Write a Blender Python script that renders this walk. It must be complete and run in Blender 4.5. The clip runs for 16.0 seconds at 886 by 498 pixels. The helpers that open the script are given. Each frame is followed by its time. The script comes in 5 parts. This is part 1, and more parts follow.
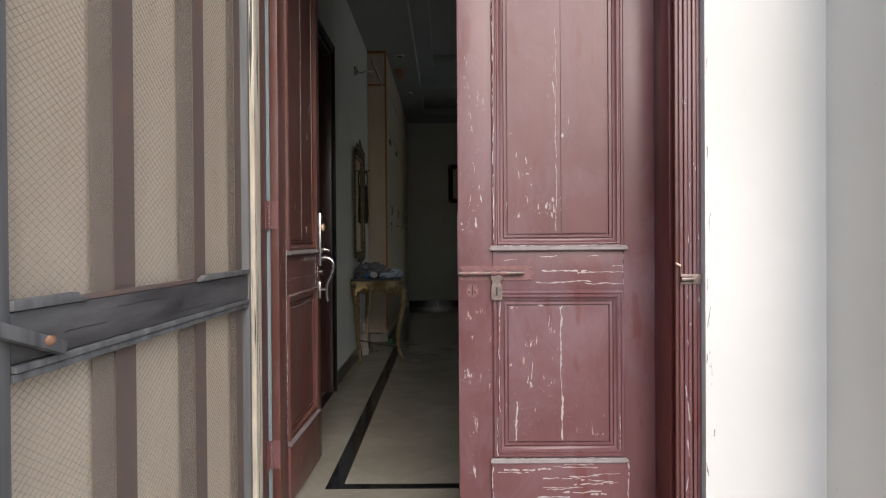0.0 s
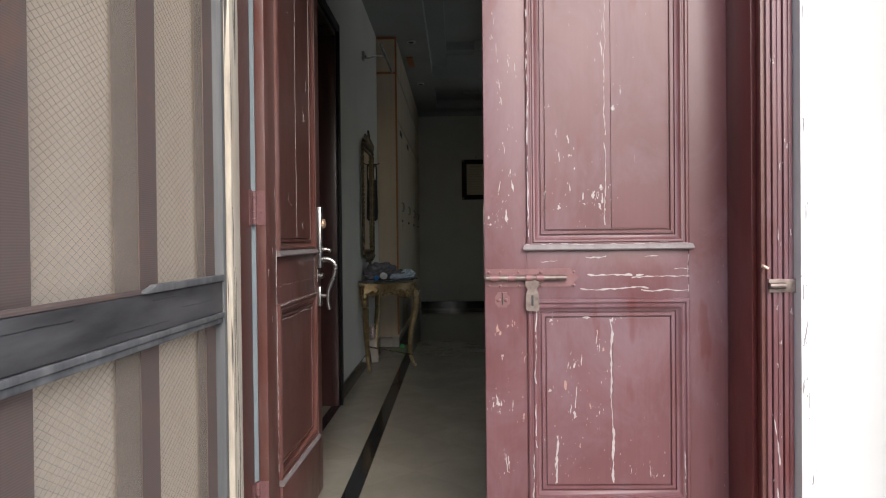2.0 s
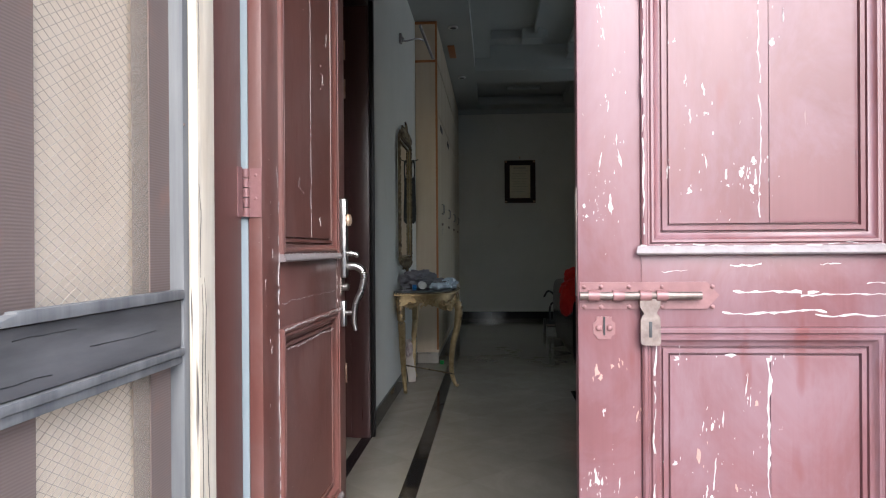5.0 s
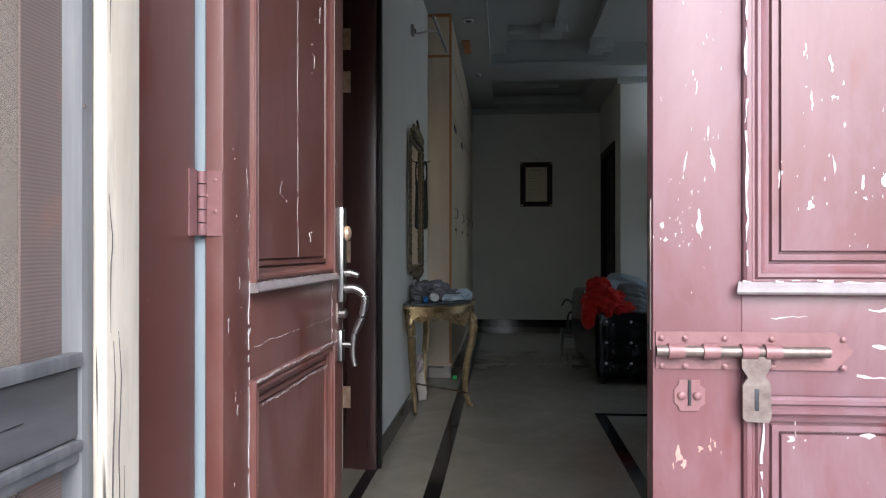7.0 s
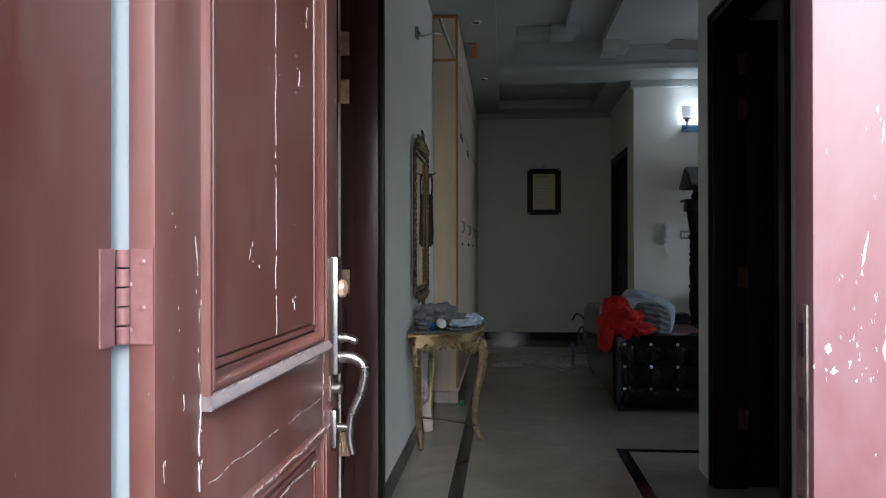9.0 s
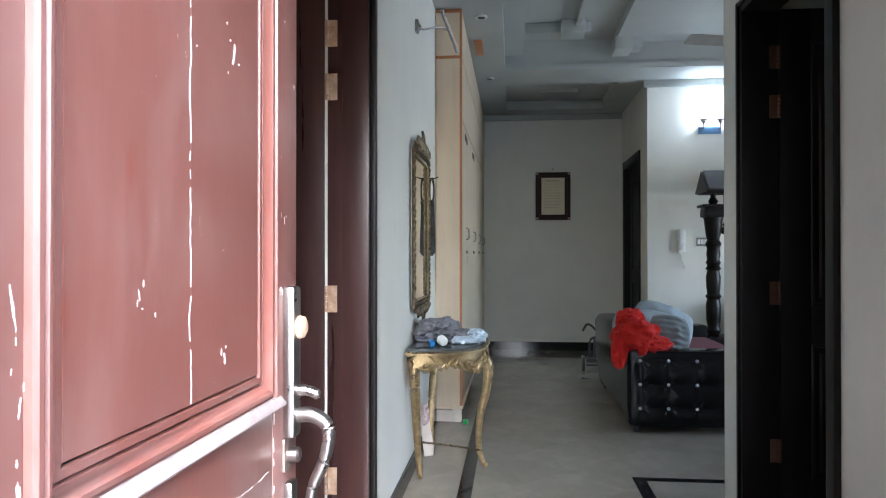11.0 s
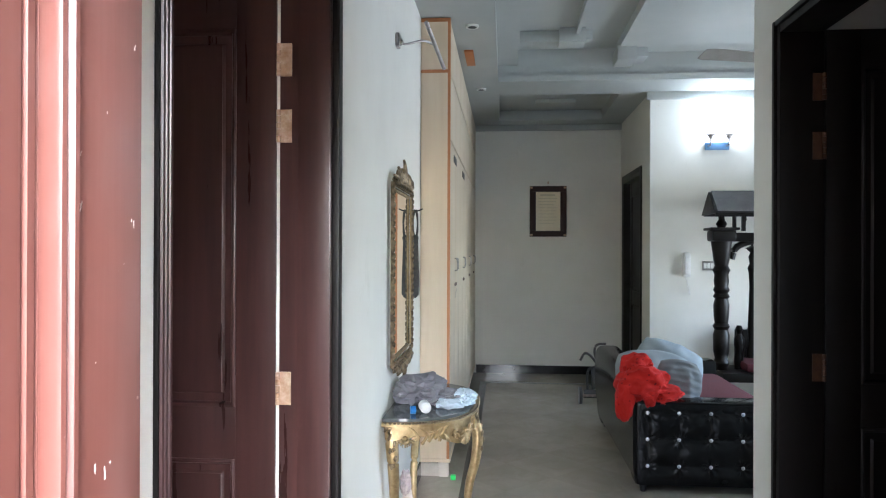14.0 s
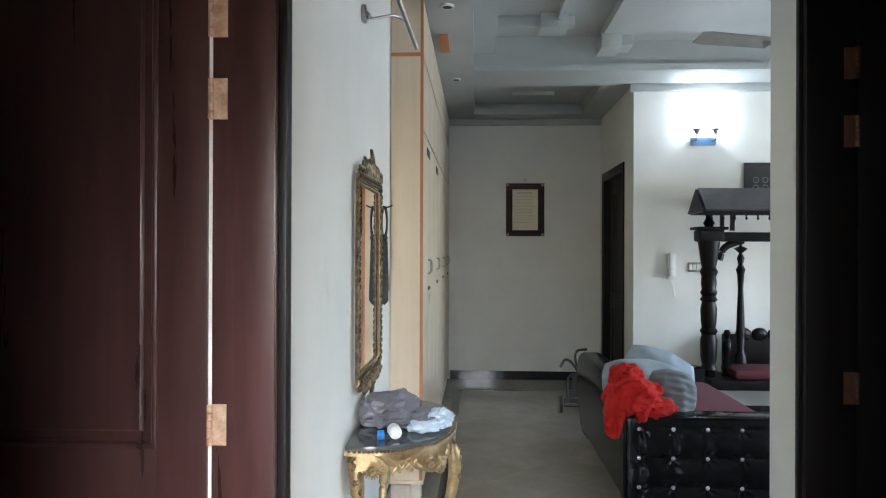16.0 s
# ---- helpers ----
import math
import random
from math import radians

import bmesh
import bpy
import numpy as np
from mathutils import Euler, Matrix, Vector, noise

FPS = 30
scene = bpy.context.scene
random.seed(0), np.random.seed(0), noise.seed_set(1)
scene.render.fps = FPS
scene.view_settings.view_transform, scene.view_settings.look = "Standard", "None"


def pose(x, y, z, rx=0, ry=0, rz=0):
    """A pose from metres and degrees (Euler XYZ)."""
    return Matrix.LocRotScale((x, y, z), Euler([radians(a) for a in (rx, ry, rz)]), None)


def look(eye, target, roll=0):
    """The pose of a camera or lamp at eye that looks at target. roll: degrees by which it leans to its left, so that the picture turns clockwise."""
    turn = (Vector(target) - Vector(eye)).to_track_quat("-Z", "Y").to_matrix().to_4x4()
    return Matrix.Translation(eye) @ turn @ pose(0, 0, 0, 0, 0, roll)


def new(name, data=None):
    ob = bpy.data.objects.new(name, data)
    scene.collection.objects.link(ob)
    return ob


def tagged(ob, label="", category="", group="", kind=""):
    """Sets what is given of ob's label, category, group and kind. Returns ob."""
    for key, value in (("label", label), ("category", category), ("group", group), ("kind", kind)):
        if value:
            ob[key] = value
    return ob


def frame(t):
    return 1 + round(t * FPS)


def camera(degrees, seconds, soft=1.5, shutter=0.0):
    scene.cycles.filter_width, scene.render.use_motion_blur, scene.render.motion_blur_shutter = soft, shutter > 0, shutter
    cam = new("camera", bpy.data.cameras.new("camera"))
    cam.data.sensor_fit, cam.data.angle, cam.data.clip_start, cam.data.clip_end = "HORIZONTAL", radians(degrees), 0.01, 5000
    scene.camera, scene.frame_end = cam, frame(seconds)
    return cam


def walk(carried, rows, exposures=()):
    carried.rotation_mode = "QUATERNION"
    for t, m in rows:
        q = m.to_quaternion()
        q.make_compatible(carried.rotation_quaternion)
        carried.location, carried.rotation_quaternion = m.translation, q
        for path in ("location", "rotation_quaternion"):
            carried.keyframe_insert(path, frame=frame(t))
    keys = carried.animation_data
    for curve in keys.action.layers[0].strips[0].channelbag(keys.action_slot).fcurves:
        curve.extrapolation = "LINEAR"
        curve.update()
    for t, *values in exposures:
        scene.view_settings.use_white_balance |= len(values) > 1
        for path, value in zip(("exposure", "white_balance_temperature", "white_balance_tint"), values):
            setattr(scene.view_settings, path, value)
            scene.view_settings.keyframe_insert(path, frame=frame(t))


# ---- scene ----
cam = camera(62.9, 16.0, 1.1)
PATH = [
    (0, (0.527, 0.148, 1.044), (0.522, 2.148, 1.026), -0.4),
    (0.5, (0.51, 0.255, 1.044), (0.5, 2.255, 1.025), -0.4),
    (1, (0.489, 0.364, 1.036), (0.479, 2.364, 1.022), -0.3),
    (1.5, (0.482, 0.491, 1.038), (0.466, 2.491, 1.022), -0.4),
    (2, (0.491, 0.634, 1.043), (0.455, 2.634, 1.021), -0.6),
    (2.5, (0.497, 0.761, 1.026), (0.436, 2.76, 1.013), -0.5),
    (3, (0.486, 0.882, 1.001), (0.401, 2.88, 1.005), -0.2),
    (3.5, (0.461, 0.983, 1.014), (0.356, 2.981, 1.01), -0.4),
    (4, (0.428, 1.085, 1.021), (0.312, 3.081, 1.016), -0.4),
    (6.5, (0.386, 1.629, 1.058), (0.225, 3.623, 1.063), -0.2),
    (7, (0.361, 1.711, 1.075), (0.194, 3.704, 1.078), -0.0),
    (7.5, (0.331, 1.799, 1.08), (0.16, 3.792, 1.09), 0.1),
    (8, (0.304, 1.874, 1.105), (0.135, 3.867, 1.115), -0.2),
    (8.5, (0.294, 1.959, 1.172), (0.123, 3.952, 1.17), -0.2),
    (9, (0.293, 2.084, 1.201), (0.122, 4.076, 1.206), -0.1),
    (11.5, (0.301, 2.498, 1.279), (0.106, 4.489, 1.293), 0.0),
    (12, (0.268, 2.576, 1.351), (0.085, 4.568, 1.358), -0.0),
    (12.5, (0.269, 2.654, 1.407), (0.091, 4.646, 1.411), 0.0),
    (13, (0.281, 2.763, 1.439), (0.107, 4.756, 1.446), 0.0),
    (13.5, (0.29, 2.875, 1.474), (0.118, 4.867, 1.482), 0.0),
    (14, (0.288, 2.964, 1.506), (0.118, 4.957, 1.511), 0.2),
    (14.5, (0.262, 3.05, 1.506), (0.101, 5.044, 1.514), 0.2),
    (15, (0.222, 3.148, 1.502), (0.084, 5.143, 1.511), 0.3),
    (15.5, (0.212, 3.256, 1.505), (0.099, 5.252, 1.511), 0.3),
    (16, (0.25, 3.393, 1.515), (0.157, 5.391, 1.519), 0.2),
]
LAMP_POWER = 0.22
EXPOSURE = [(0.0, 0.62, 6450, 10), (1.0, 0.85, 6400, 10), (2.0, 0.9, 6300, 10), (3.0, 1.15, 6150, 10), (4.0, 1.85, 6000, 10), (6.5, 1.78, 5750, 10), (9.0, 2.08, 5750, 10), (11.5, 4.12, 5600, 10), (12.5, 4.25, 5600, 10), (14, 4.35, 5700, 10), (15, 4.38, 5750, 10), (16, 4.18, 5800, 10)]
walk(cam, [(t, look(eye, target, roll)) for t, eye, target, roll in PATH], EXPOSURE)

# ---- world and sun ----
world = bpy.data.worlds.new("world")
scene.world = world
world.use_nodes = True
sky = world.node_tree.nodes.new("ShaderNodeTexSky")
sky.sky_type, sky.sun_disc = "NISHITA", False
sky.sun_elevation, sky.sun_rotation = radians(36), radians(166)
sky.air_density, sky.dust_density = 1.0, 2.0
world.node_tree.links.new(sky.outputs[0], world.node_tree.nodes["Background"].inputs[0])
world.node_tree.nodes["Background"].inputs[1].default_value = 0.15
sun = new("sun", bpy.data.lights.new("sun", "SUN"))
sun.data.energy, sun.data.angle, sun.data.color = 1.5, radians(45), (1.0, 0.97, 0.93)
sun.matrix_world = look((2.2, -4.6, 6.0), (0.4, 2.6, 0.8))

# fill light added in an unseen lounge window opening to brighten the hall
fill_light = new("lounge_fill", bpy.data.lights.new("lounge_fill", "AREA"))
fill_light.data.shape, fill_light.data.size, fill_light.data.size_y = "RECTANGLE", 2.3, 1.3
fill_light.data.energy, fill_light.data.color = 5.0, (0.93, 0.97, 1.0)
fill_light.matrix_world = look((5.66, 8.3, 1.6), (0.0, 8.3, 1.6))

# ---- materials ----


class Mat:
    """A small node builder round one Principled shader."""

    def __init__(self, name, rough=0.5, metal=0.0, spec=0.5):
        self.m = bpy.data.materials.new(name)
        self.m.use_nodes = True
        self.n, self.l = self.m.node_tree.nodes, self.m.node_tree.links
        self.p = self.n["Principled BSDF"]
        self.p.inputs["Roughness"].default_value = rough
        self.p.inputs["Metallic"].default_value = metal
        self.p.inputs["Specular IOR Level"].default_value = spec
        self.co = self.n.new("ShaderNodeTexCoord").outputs["Object"]

    def mapped(self, scale=(1, 1, 1), rot=(0, 0, 0)):
        q = self.n.new("ShaderNodeMapping")
        q.inputs["Scale"].default_value, q.inputs["Rotation"].default_value = scale, [radians(a) for a in rot]
        q.inputs["Location"].default_value = (0.0, 0.0, 0.37)
        self.l.new(self.co, q.inputs[0])
        return q.outputs[0]

    def noise(self, scale, detail=4, stretch=(1, 1, 1), rough=0.6, distort=0.0):
        q = self.n.new("ShaderNodeTexNoise")
        q.inputs["Scale"].default_value, q.inputs["Detail"].default_value = scale, detail
        q.inputs["Roughness"].default_value, q.inputs["Distortion"].default_value = rough, distort
        self.l.new(self.mapped(stretch), q.inputs["Vector"])
        return q.outputs["Fac"]

    def ramp(self, fac, stops):
        q = self.n.new("ShaderNodeValToRGB")
        els = q.color_ramp.elements
        while len(els) < len(stops):
            els.new(0.5)
        for e, (pos, c) in zip(els, stops):
            e.position = pos
            e.color = (*c, 1) if isinstance(c, tuple) else (c, c, c, 1)
        self.l.new(fac, q.inputs[0])
        return q.outputs[0]

    def mix(self, fac, a, b, mode="MIX"):
        q = self.n.new("ShaderNodeMix")
        q.data_type, q.blend_type = "RGBA", mode
        for sock, v in ((q.inputs[0], fac), (q.inputs[6], a), (q.inputs[7], b)):
            if isinstance(v, (int, float)):
                sock.default_value = v if sock == q.inputs[0] else (v, v, v, 1)
            elif isinstance(v, tuple):
                sock.default_value = (*v, 1)
            else:
                self.l.new(v, sock)
        return q.outputs[2]

    def math(self, op, a, b=0.0):
        q = self.n.new("ShaderNodeMath")
        q.operation = op
        for sock, v in ((q.inputs[0], a), (q.inputs[1], b)):
            if isinstance(v, (int, float)):
                sock.default_value = v
            else:
                self.l.new(v, sock)
        return q.outputs[0]

    def color(self, v):
        if isinstance(v, tuple):
            self.p.inputs["Base Color"].default_value = (*v, 1)
        else:
            self.l.new(v, self.p.inputs["Base Color"])
        return self

    def rough(self, v):
        self.l.new(v, self.p.inputs["Roughness"])
        return self

    def bump(self, h, strength=0.2, dist=0.004):
        q = self.n.new("ShaderNodeBump")
        q.inputs["Strength"].default_value, q.inputs["Distance"].default_value = strength, dist
        self.l.new(h, q.inputs["Height"])
        self.l.new(q.outputs[0], self.p.inputs["Normal"])
        return self


def varied(name, a, b, rough=0.5, metal=0.0, scale=6, fine=60, stretch=(1, 1, 1), bump=0.1, spec=0.5, dist=0.003):
    """A surface that drifts between two colours at a coarse and a fine scale."""
    k = Mat(name, rough, metal, spec)
    big, small = k.noise(scale, 4, stretch), k.noise(fine, 3, stretch)
    k.color(k.mix(k.math("MULTIPLY", k.ramp(small, [(0.3, 0.0), (0.7, 1.0)]), 0.45), k.mix(k.ramp(big, [(0.32, 0.0), (0.68, 1.0)]), a, b), b))
    k.rough(k.math("ADD", k.math("MULTIPLY", big, 0.25), rough - 0.12))
    return k.bump(small, bump, dist).m


def painted_wall(name, a, b, dirt):
    k = Mat(name, 0.62)
    base = k.mix(k.ramp(k.noise(1.3, 5), [(0.35, 0.0), (0.65, 1.0)]), a, b)
    smudge = k.ramp(k.noise(3.1, 6, (1, 1, 0.6), 0.75), [(0.62, 0.0), (0.78, 0.5)])
    specks = k.ramp(k.noise(38, 2), [(0.74, 0.0), (0.78, 0.5)])
    k.color(k.mix(k.math("MAXIMUM", smudge, specks), base, dirt))
    return k.bump(k.noise(70, 4), 0.12, 0.002).m


def peeling_paint(name, top, dark, chips):
    """Brush-painted wood: a faded, slightly glossy red coat with soft patches, faint brush marks and a few rust-red drips."""
    k = Mat(name, 0.36)
    streak = k.noise(24, 4, (5, 5, 0.18), 0.55)
    patch = k.noise(2.1, 5, (1, 1, 0.7), 0.6, 0.4)
    coat = k.mix(k.ramp(patch, [(0.3, 0.0), (0.7, 1.0)]), top, dark)
    coat = k.mix(k.math("MULTIPLY", k.ramp(streak, [(0.35, 0.0), (0.7, 1.0)]), 0.28), coat, dark)
    chalk = k.ramp(k.noise(3.4, 6, (1, 1, 0.55), 0.7, 0.8), [(0.46, 0.0), (0.68, 0.6)])
    coat = k.mix(chalk, coat, (top[0] * 1.12, top[1] * 1.6, top[2] * 1.75))
    drip = k.ramp(k.noise(8, 3, (1.6, 1.6, 0.40), 0.5), [(0.63, 0.0), (0.68, 0.5)])
    coat = k.mix(drip, coat, (dark[0] * 1.05, dark[1] * 0.55, dark[2] * 0.42))
    scratch = k.ramp(k.noise(30, 3, (2.2, 2.2, 0.16), 0.6, 0.8), [(0.735 - chips * 0.3, 0.0), (0.76 - chips * 0.3, 0.55)])
    speck = k.ramp(k.noise(85, 2, (1, 1, 0.6)), [(0.745, 0.0), (0.77, 0.7)])
    worn = k.math("MULTIPLY", k.math("MAXIMUM", scratch, speck), k.ramp(k.noise(3.0, 3), [(0.45, 0.0), (0.62, 1.0)]))
    k.color(k.mix(worn, coat, (0.42, 0.33, 0.30)))
    k.rough(k.math("ADD", k.math("MULTIPLY", chalk, 0.3), k.math("ADD", k.math("MULTIPLY", patch, 0.18), 0.24)))
    return k.bump(k.math("SUBTRACT", k.math("MULTIPLY", streak, 0.3), worn), 0.22, 0.0015).m


def grained(name, a, b, rough, axis=2, scale=14, bump=0.15, spec=0.5, thin=0.07):
    """Wood with its grain along one axis."""
    st = [1.0, 1.0, 1.0]
    st[axis] = thin
    k = Mat(name, rough, 0.0, spec)
    g = k.noise(scale, 6, tuple(st), 0.6, 0.15)
    k.color(k.mix(k.math("MULTIPLY", k.ramp(k.noise(2.2, 3), [(0.3, 0.0), (0.7, 1.0)]), 0.3), k.mix(k.ramp(g, [(0.3, 0.0), (0.72, 1.0)]), a, b), b))
    k.rough(k.math("ADD", k.math("MULTIPLY", g, 0.2), rough - 0.1))
    return k.bump(g, bump, 0.002).m


def floor_stone(name):
    k = Mat(name, 0.22)
    cloud = k.ramp(k.noise(1.6, 5, (1, 1, 1), 0.6, 0.5), [(0.3, (0.255, 0.238, 0.20)), (0.52, (0.315, 0.293, 0.248)), (0.75, (0.365, 0.34, 0.292))])
    veins = k.ramp(k.noise(5.5, 6, (1, 0.6, 1), 0.7, 1.2), [(0.42, 0.0), (0.62, 0.35)])
    q = k.n.new("ShaderNodeTexChecker")
    q.inputs["Scale"].default_value = 2.35
    q.inputs["Color1"].default_value, q.inputs["Color2"].default_value = (0.95, 0.945, 0.92, 1), (0.88, 0.87, 0.84, 1)
    k.l.new(k.mapped((1, 1, 0), (0, 0, 45)), q.inputs["Vector"])
    k.color(k.mix(0.8, k.mix(veins, cloud, (0.25, 0.222, 0.175)), q.outputs["Color"], "MULTIPLY"))
    k.rough(k.math("ADD", k.math("MULTIPLY", k.noise(3, 4), 0.12), 0.08))
    return k.m


def wire_cloth(name):
    """Dusty beige woven sheet, streaked and stained."""
    k = Mat(name, 0.85)
    weave = []
    for d, sc in (("Z", 130.0), ("Y", 110.0)):
        q = k.n.new("ShaderNodeTexWave")
        q.wave_type, q.bands_direction = "BANDS", d
        q.inputs["Scale"].default_value, q.inputs["Distortion"].default_value = sc, 1.2
        k.l.new(k.co, q.inputs["Vector"])
        weave.append(q.outputs["Fac"])
    thread = k.math("MULTIPLY", weave[0], weave[1])
    base = k.mix(k.ramp(k.noise(3.0, 5, (1, 1, 0.4)), [(0.3, 0.0), (0.7, 1.0)]), (0.60, 0.485, 0.36), (0.72, 0.61, 0.48))
    base = k.mix(k.ramp(k.noise(6.5, 5, (1, 1.6, 0.8), 0.7), [(0.55, 0.0), (0.75, 0.5)]), base, (0.50, 0.38, 0.265))
    k.color(k.mix(k.math("MULTIPLY", k.ramp(thread, [(0.2, 1.0), (0.7, 0.0)]), 0.36), base, (0.36, 0.30, 0.24)))
    return k.bump(thread, 0.3, 0.001).m


def fine_gauze(name):
    k = Mat(name, 0.75)
    q = k.n.new("ShaderNodeTexWave")
    q.bands_direction = "Z"
    q.inputs["Scale"].default_value = 75.0
    k.l.new(k.co, q.inputs["Vector"])
    rust = k.ramp(k.noise(9, 5), [(0.55, 0.0), (0.75, 0.7)])
    base = k.mix(k.math("MULTIPLY", q.outputs["Fac"], 0.4), (0.16, 0.115, 0.10), (0.255, 0.195, 0.17))
    k.color(k.mix(rust, base, (0.27, 0.145, 0.105)))
    return k.bump(q.outputs["Fac"], 0.2, 0.001).m


def dotted_cloth(name):
    k = Mat(name, 0.9, 0.0, 0.2)
    k.p.inputs["Sheen Weight"].default_value = 0.03
    q = k.n.new("ShaderNodeTexVoronoi")
    q.inputs["Scale"].default_value = 28
    k.l.new(k.co, q.inputs["Vector"])
    dots = k.ramp(q.outputs["Distance"], [(0.12, 1.0), (0.2, 0.0)])
    k.color(k.mix(dots, k.mix(k.noise(14, 4), (0.36, 0.010, 0.008), (0.50, 0.018, 0.012)), (0.17, 0.006, 0.007)))
    return k.bump(k.noise(120, 3), 0.25, 0.003).m


def leather(name):
    k = Mat(name, 0.22, 0.0, 0.14)
    k.color(k.mix(k.noise(7, 4), (0.0035, 0.0035, 0.004), (0.006, 0.006, 0.0062)))
    k.rough(k.math("ADD", k.math("MULTIPLY", k.noise(5, 3), 0.10), 0.12))
    return k.bump(k.noise(150, 3), 0.15, 0.002).m


def glowing(name, col, power):
    k = Mat(name, 0.3)
    k.color((0.85, 0.87, 0.88))
    k.p.inputs["Emission Color"].default_value = (*col, 1)
    k.p.inputs["Emission Strength"].default_value = power
    return k.m


def paper(name):
    k = Mat(name, 0.5)
    k.color(k.mix(k.noise(12, 4), (0.68, 0.61, 0.43), (0.80, 0.73, 0.55)))
    return k.m


def mirror_glass(name):
    k = Mat(name, 0.03, 1.0)
    k.color((0.86, 0.88, 0.87))
    k.rough(k.math("MULTIPLY", k.ramp(k.noise(7, 4), [(0.5, 0.1), (0.8, 0.6)]), 0.12))
    return k.m


M_WALL = painted_wall("cream_emulsion", (0.70, 0.695, 0.64), (0.76, 0.755, 0.70), (0.55, 0.53, 0.46))
M_OUT = painted_wall("white_exterior_paint", (0.63, 0.62, 0.595), (0.69, 0.68, 0.66), (0.54, 0.52, 0.49))
M_SIDE = painted_wall("grey_exterior_paint", (0.72, 0.70, 0.65), (0.78, 0.76, 0.71), (0.42, 0.40, 0.36))
# Greyer than the walls: dim light overhead is put into this colour.
M_CEIL = painted_wall("dimmed_ceiling_paint", (0.38, 0.405, 0.395), (0.43, 0.45, 0.435), (0.35, 0.36, 0.34))
M_FLOOR = floor_stone("polished_stone_floor")
M_BLACK = varied("black_granite", (0.006, 0.006, 0.007), (0.016, 0.016, 0.018), 0.10, 0, 9, 120, bump=0.02, spec=0.3)
M_GROUND = varied("cement_paving", (0.25, 0.24, 0.22), (0.36, 0.345, 0.31), 0.85, 0, 1.2, 40, bump=0.3)
M_RED = peeling_paint("oxblood_paint_flaking", (0.186, 0.083, 0.087), (0.122, 0.046, 0.047), -0.05)
M_RED2 = peeling_paint("oxblood_paint_sound", (0.152, 0.064, 0.053), (0.104, 0.037, 0.029), -0.06)
M_REDD = peeling_paint("oxblood_paint_frame", (0.150, 0.034, 0.030), (0.095, 0.020, 0.018), -0.01)
M_BROWN = grained("dark_walnut_varnish", (0.024, 0.0115, 0.0105), (0.066, 0.028, 0.0255), 0.30, 2, 16, 0.1)
# On the right hall door this near-black puts the shade into the wood's colour.
M_BROWN_F = grained("near_black_wood", (0.0032, 0.0026, 0.0024), (0.0065, 0.0046, 0.0042), 0.45, 2, 18, 0.1, 0.22)
M_FILLER = varied("bare_filler_and_primer", (0.36, 0.305, 0.295), (0.47, 0.42, 0.405), 0.6, 0, 40, 160, bump=0.3)
M_UNDERCOAT = varied("salmon_undercoat", (0.33, 0.18, 0.145), (0.42, 0.26, 0.215), 0.7, 0, 30, 140, bump=0.25)
# Worn undercoat; on the ledges its paleness also stands for light from above.
M_WORN = varied("worn_grey_undercoat", (0.15, 0.115, 0.115), (0.25, 0.215, 0.21), 0.55, 0, 25, 120, bump=0.25)
# Mid tone that paints the soft shading of folds beside the gauze bands.
M_FOLDSHADE = varied("fold_shade_tint", (0.27, 0.215, 0.17), (0.34, 0.28, 0.23), 0.8, 0, 6, 140, bump=0.1)
M_GREYWOOD = grained("weathered_grey_wood", (0.004, 0.004, 0.0055), (0.15, 0.145, 0.145), 0.62, 1, 11, 0.4, thin=0.16)
M_GREYWOOD_V = grained("weathered_grey_upright", (0.06, 0.062, 0.068), (0.20, 0.197, 0.192), 0.75, 2, 22, 0.4)


def split_wood(name):
    """Bare pale softwood with dark weather splits and grey edges."""
    k = Mat(name, 0.72)
    g = k.noise(16, 6, (1, 1, 0.06), 0.65, 0.6)
    base = k.mix(k.ramp(g, [(0.3, 0.0), (0.7, 1.0)]), (0.50, 0.42, 0.32), (0.68, 0.61, 0.50))
    stain = k.ramp(k.noise(5.5, 5, (2.0, 2.0, 0.35), 0.7), [(0.50, 0.0), (0.66, 0.8)])
    split = k.ramp(k.noise(20, 3, (2.4, 2.4, 0.055), 0.55, 0.5), [(0.62, 0.0), (0.65, 1.0)])
    k.color(k.mix(split, k.mix(stain, base, (0.30, 0.26, 0.21)), (0.06, 0.05, 0.045)))
    return k.bump(k.math("SUBTRACT", g, split), 0.5, 0.003).m


# Pale blue of the strip that stands in for light through the entrance hinge gap.
M_BLUEGAP = painted_wall("pale_blue_gap_light", (0.24, 0.28, 0.30), (0.29, 0.33, 0.35), (0.20, 0.22, 0.23))
M_PALEWOOD = split_wood("bare_pale_wood")
M_WIRE = wire_cloth("wire_net_on_beige_cloth")
M_GAUZE = fine_gauze("brown_gauze")
for m_, see in ((M_GAUZE, 0.78), (M_FOLDSHADE, 0.45)):
    m_.node_tree.nodes["Principled BSDF"].inputs["Alpha"].default_value = see
M_RUST = varied("rusted_iron", (0.20, 0.085, 0.045), (0.32, 0.17, 0.10), 0.8, 0.0, 40, 160, bump=0.4)
M_SPLIT = varied("dark_wood_split", (0.05, 0.042, 0.035), (0.11, 0.09, 0.075), 0.9)
M_WIREMETAL = varied("dull_brown_wire", (0.20, 0.165, 0.13), (0.30, 0.255, 0.21), 0.6, 0.2, 20, 90, bump=0.0)
M_LAM = grained("pale_oak_laminate", (0.66, 0.52, 0.37), (0.78, 0.66, 0.50), 0.42, 2, 7, 0.04, thin=0.12)
M_LAMD = grained("beige_laminate_doors", (0.52, 0.43, 0.31), (0.62, 0.53, 0.40), 0.4, 2, 7, 0.04)
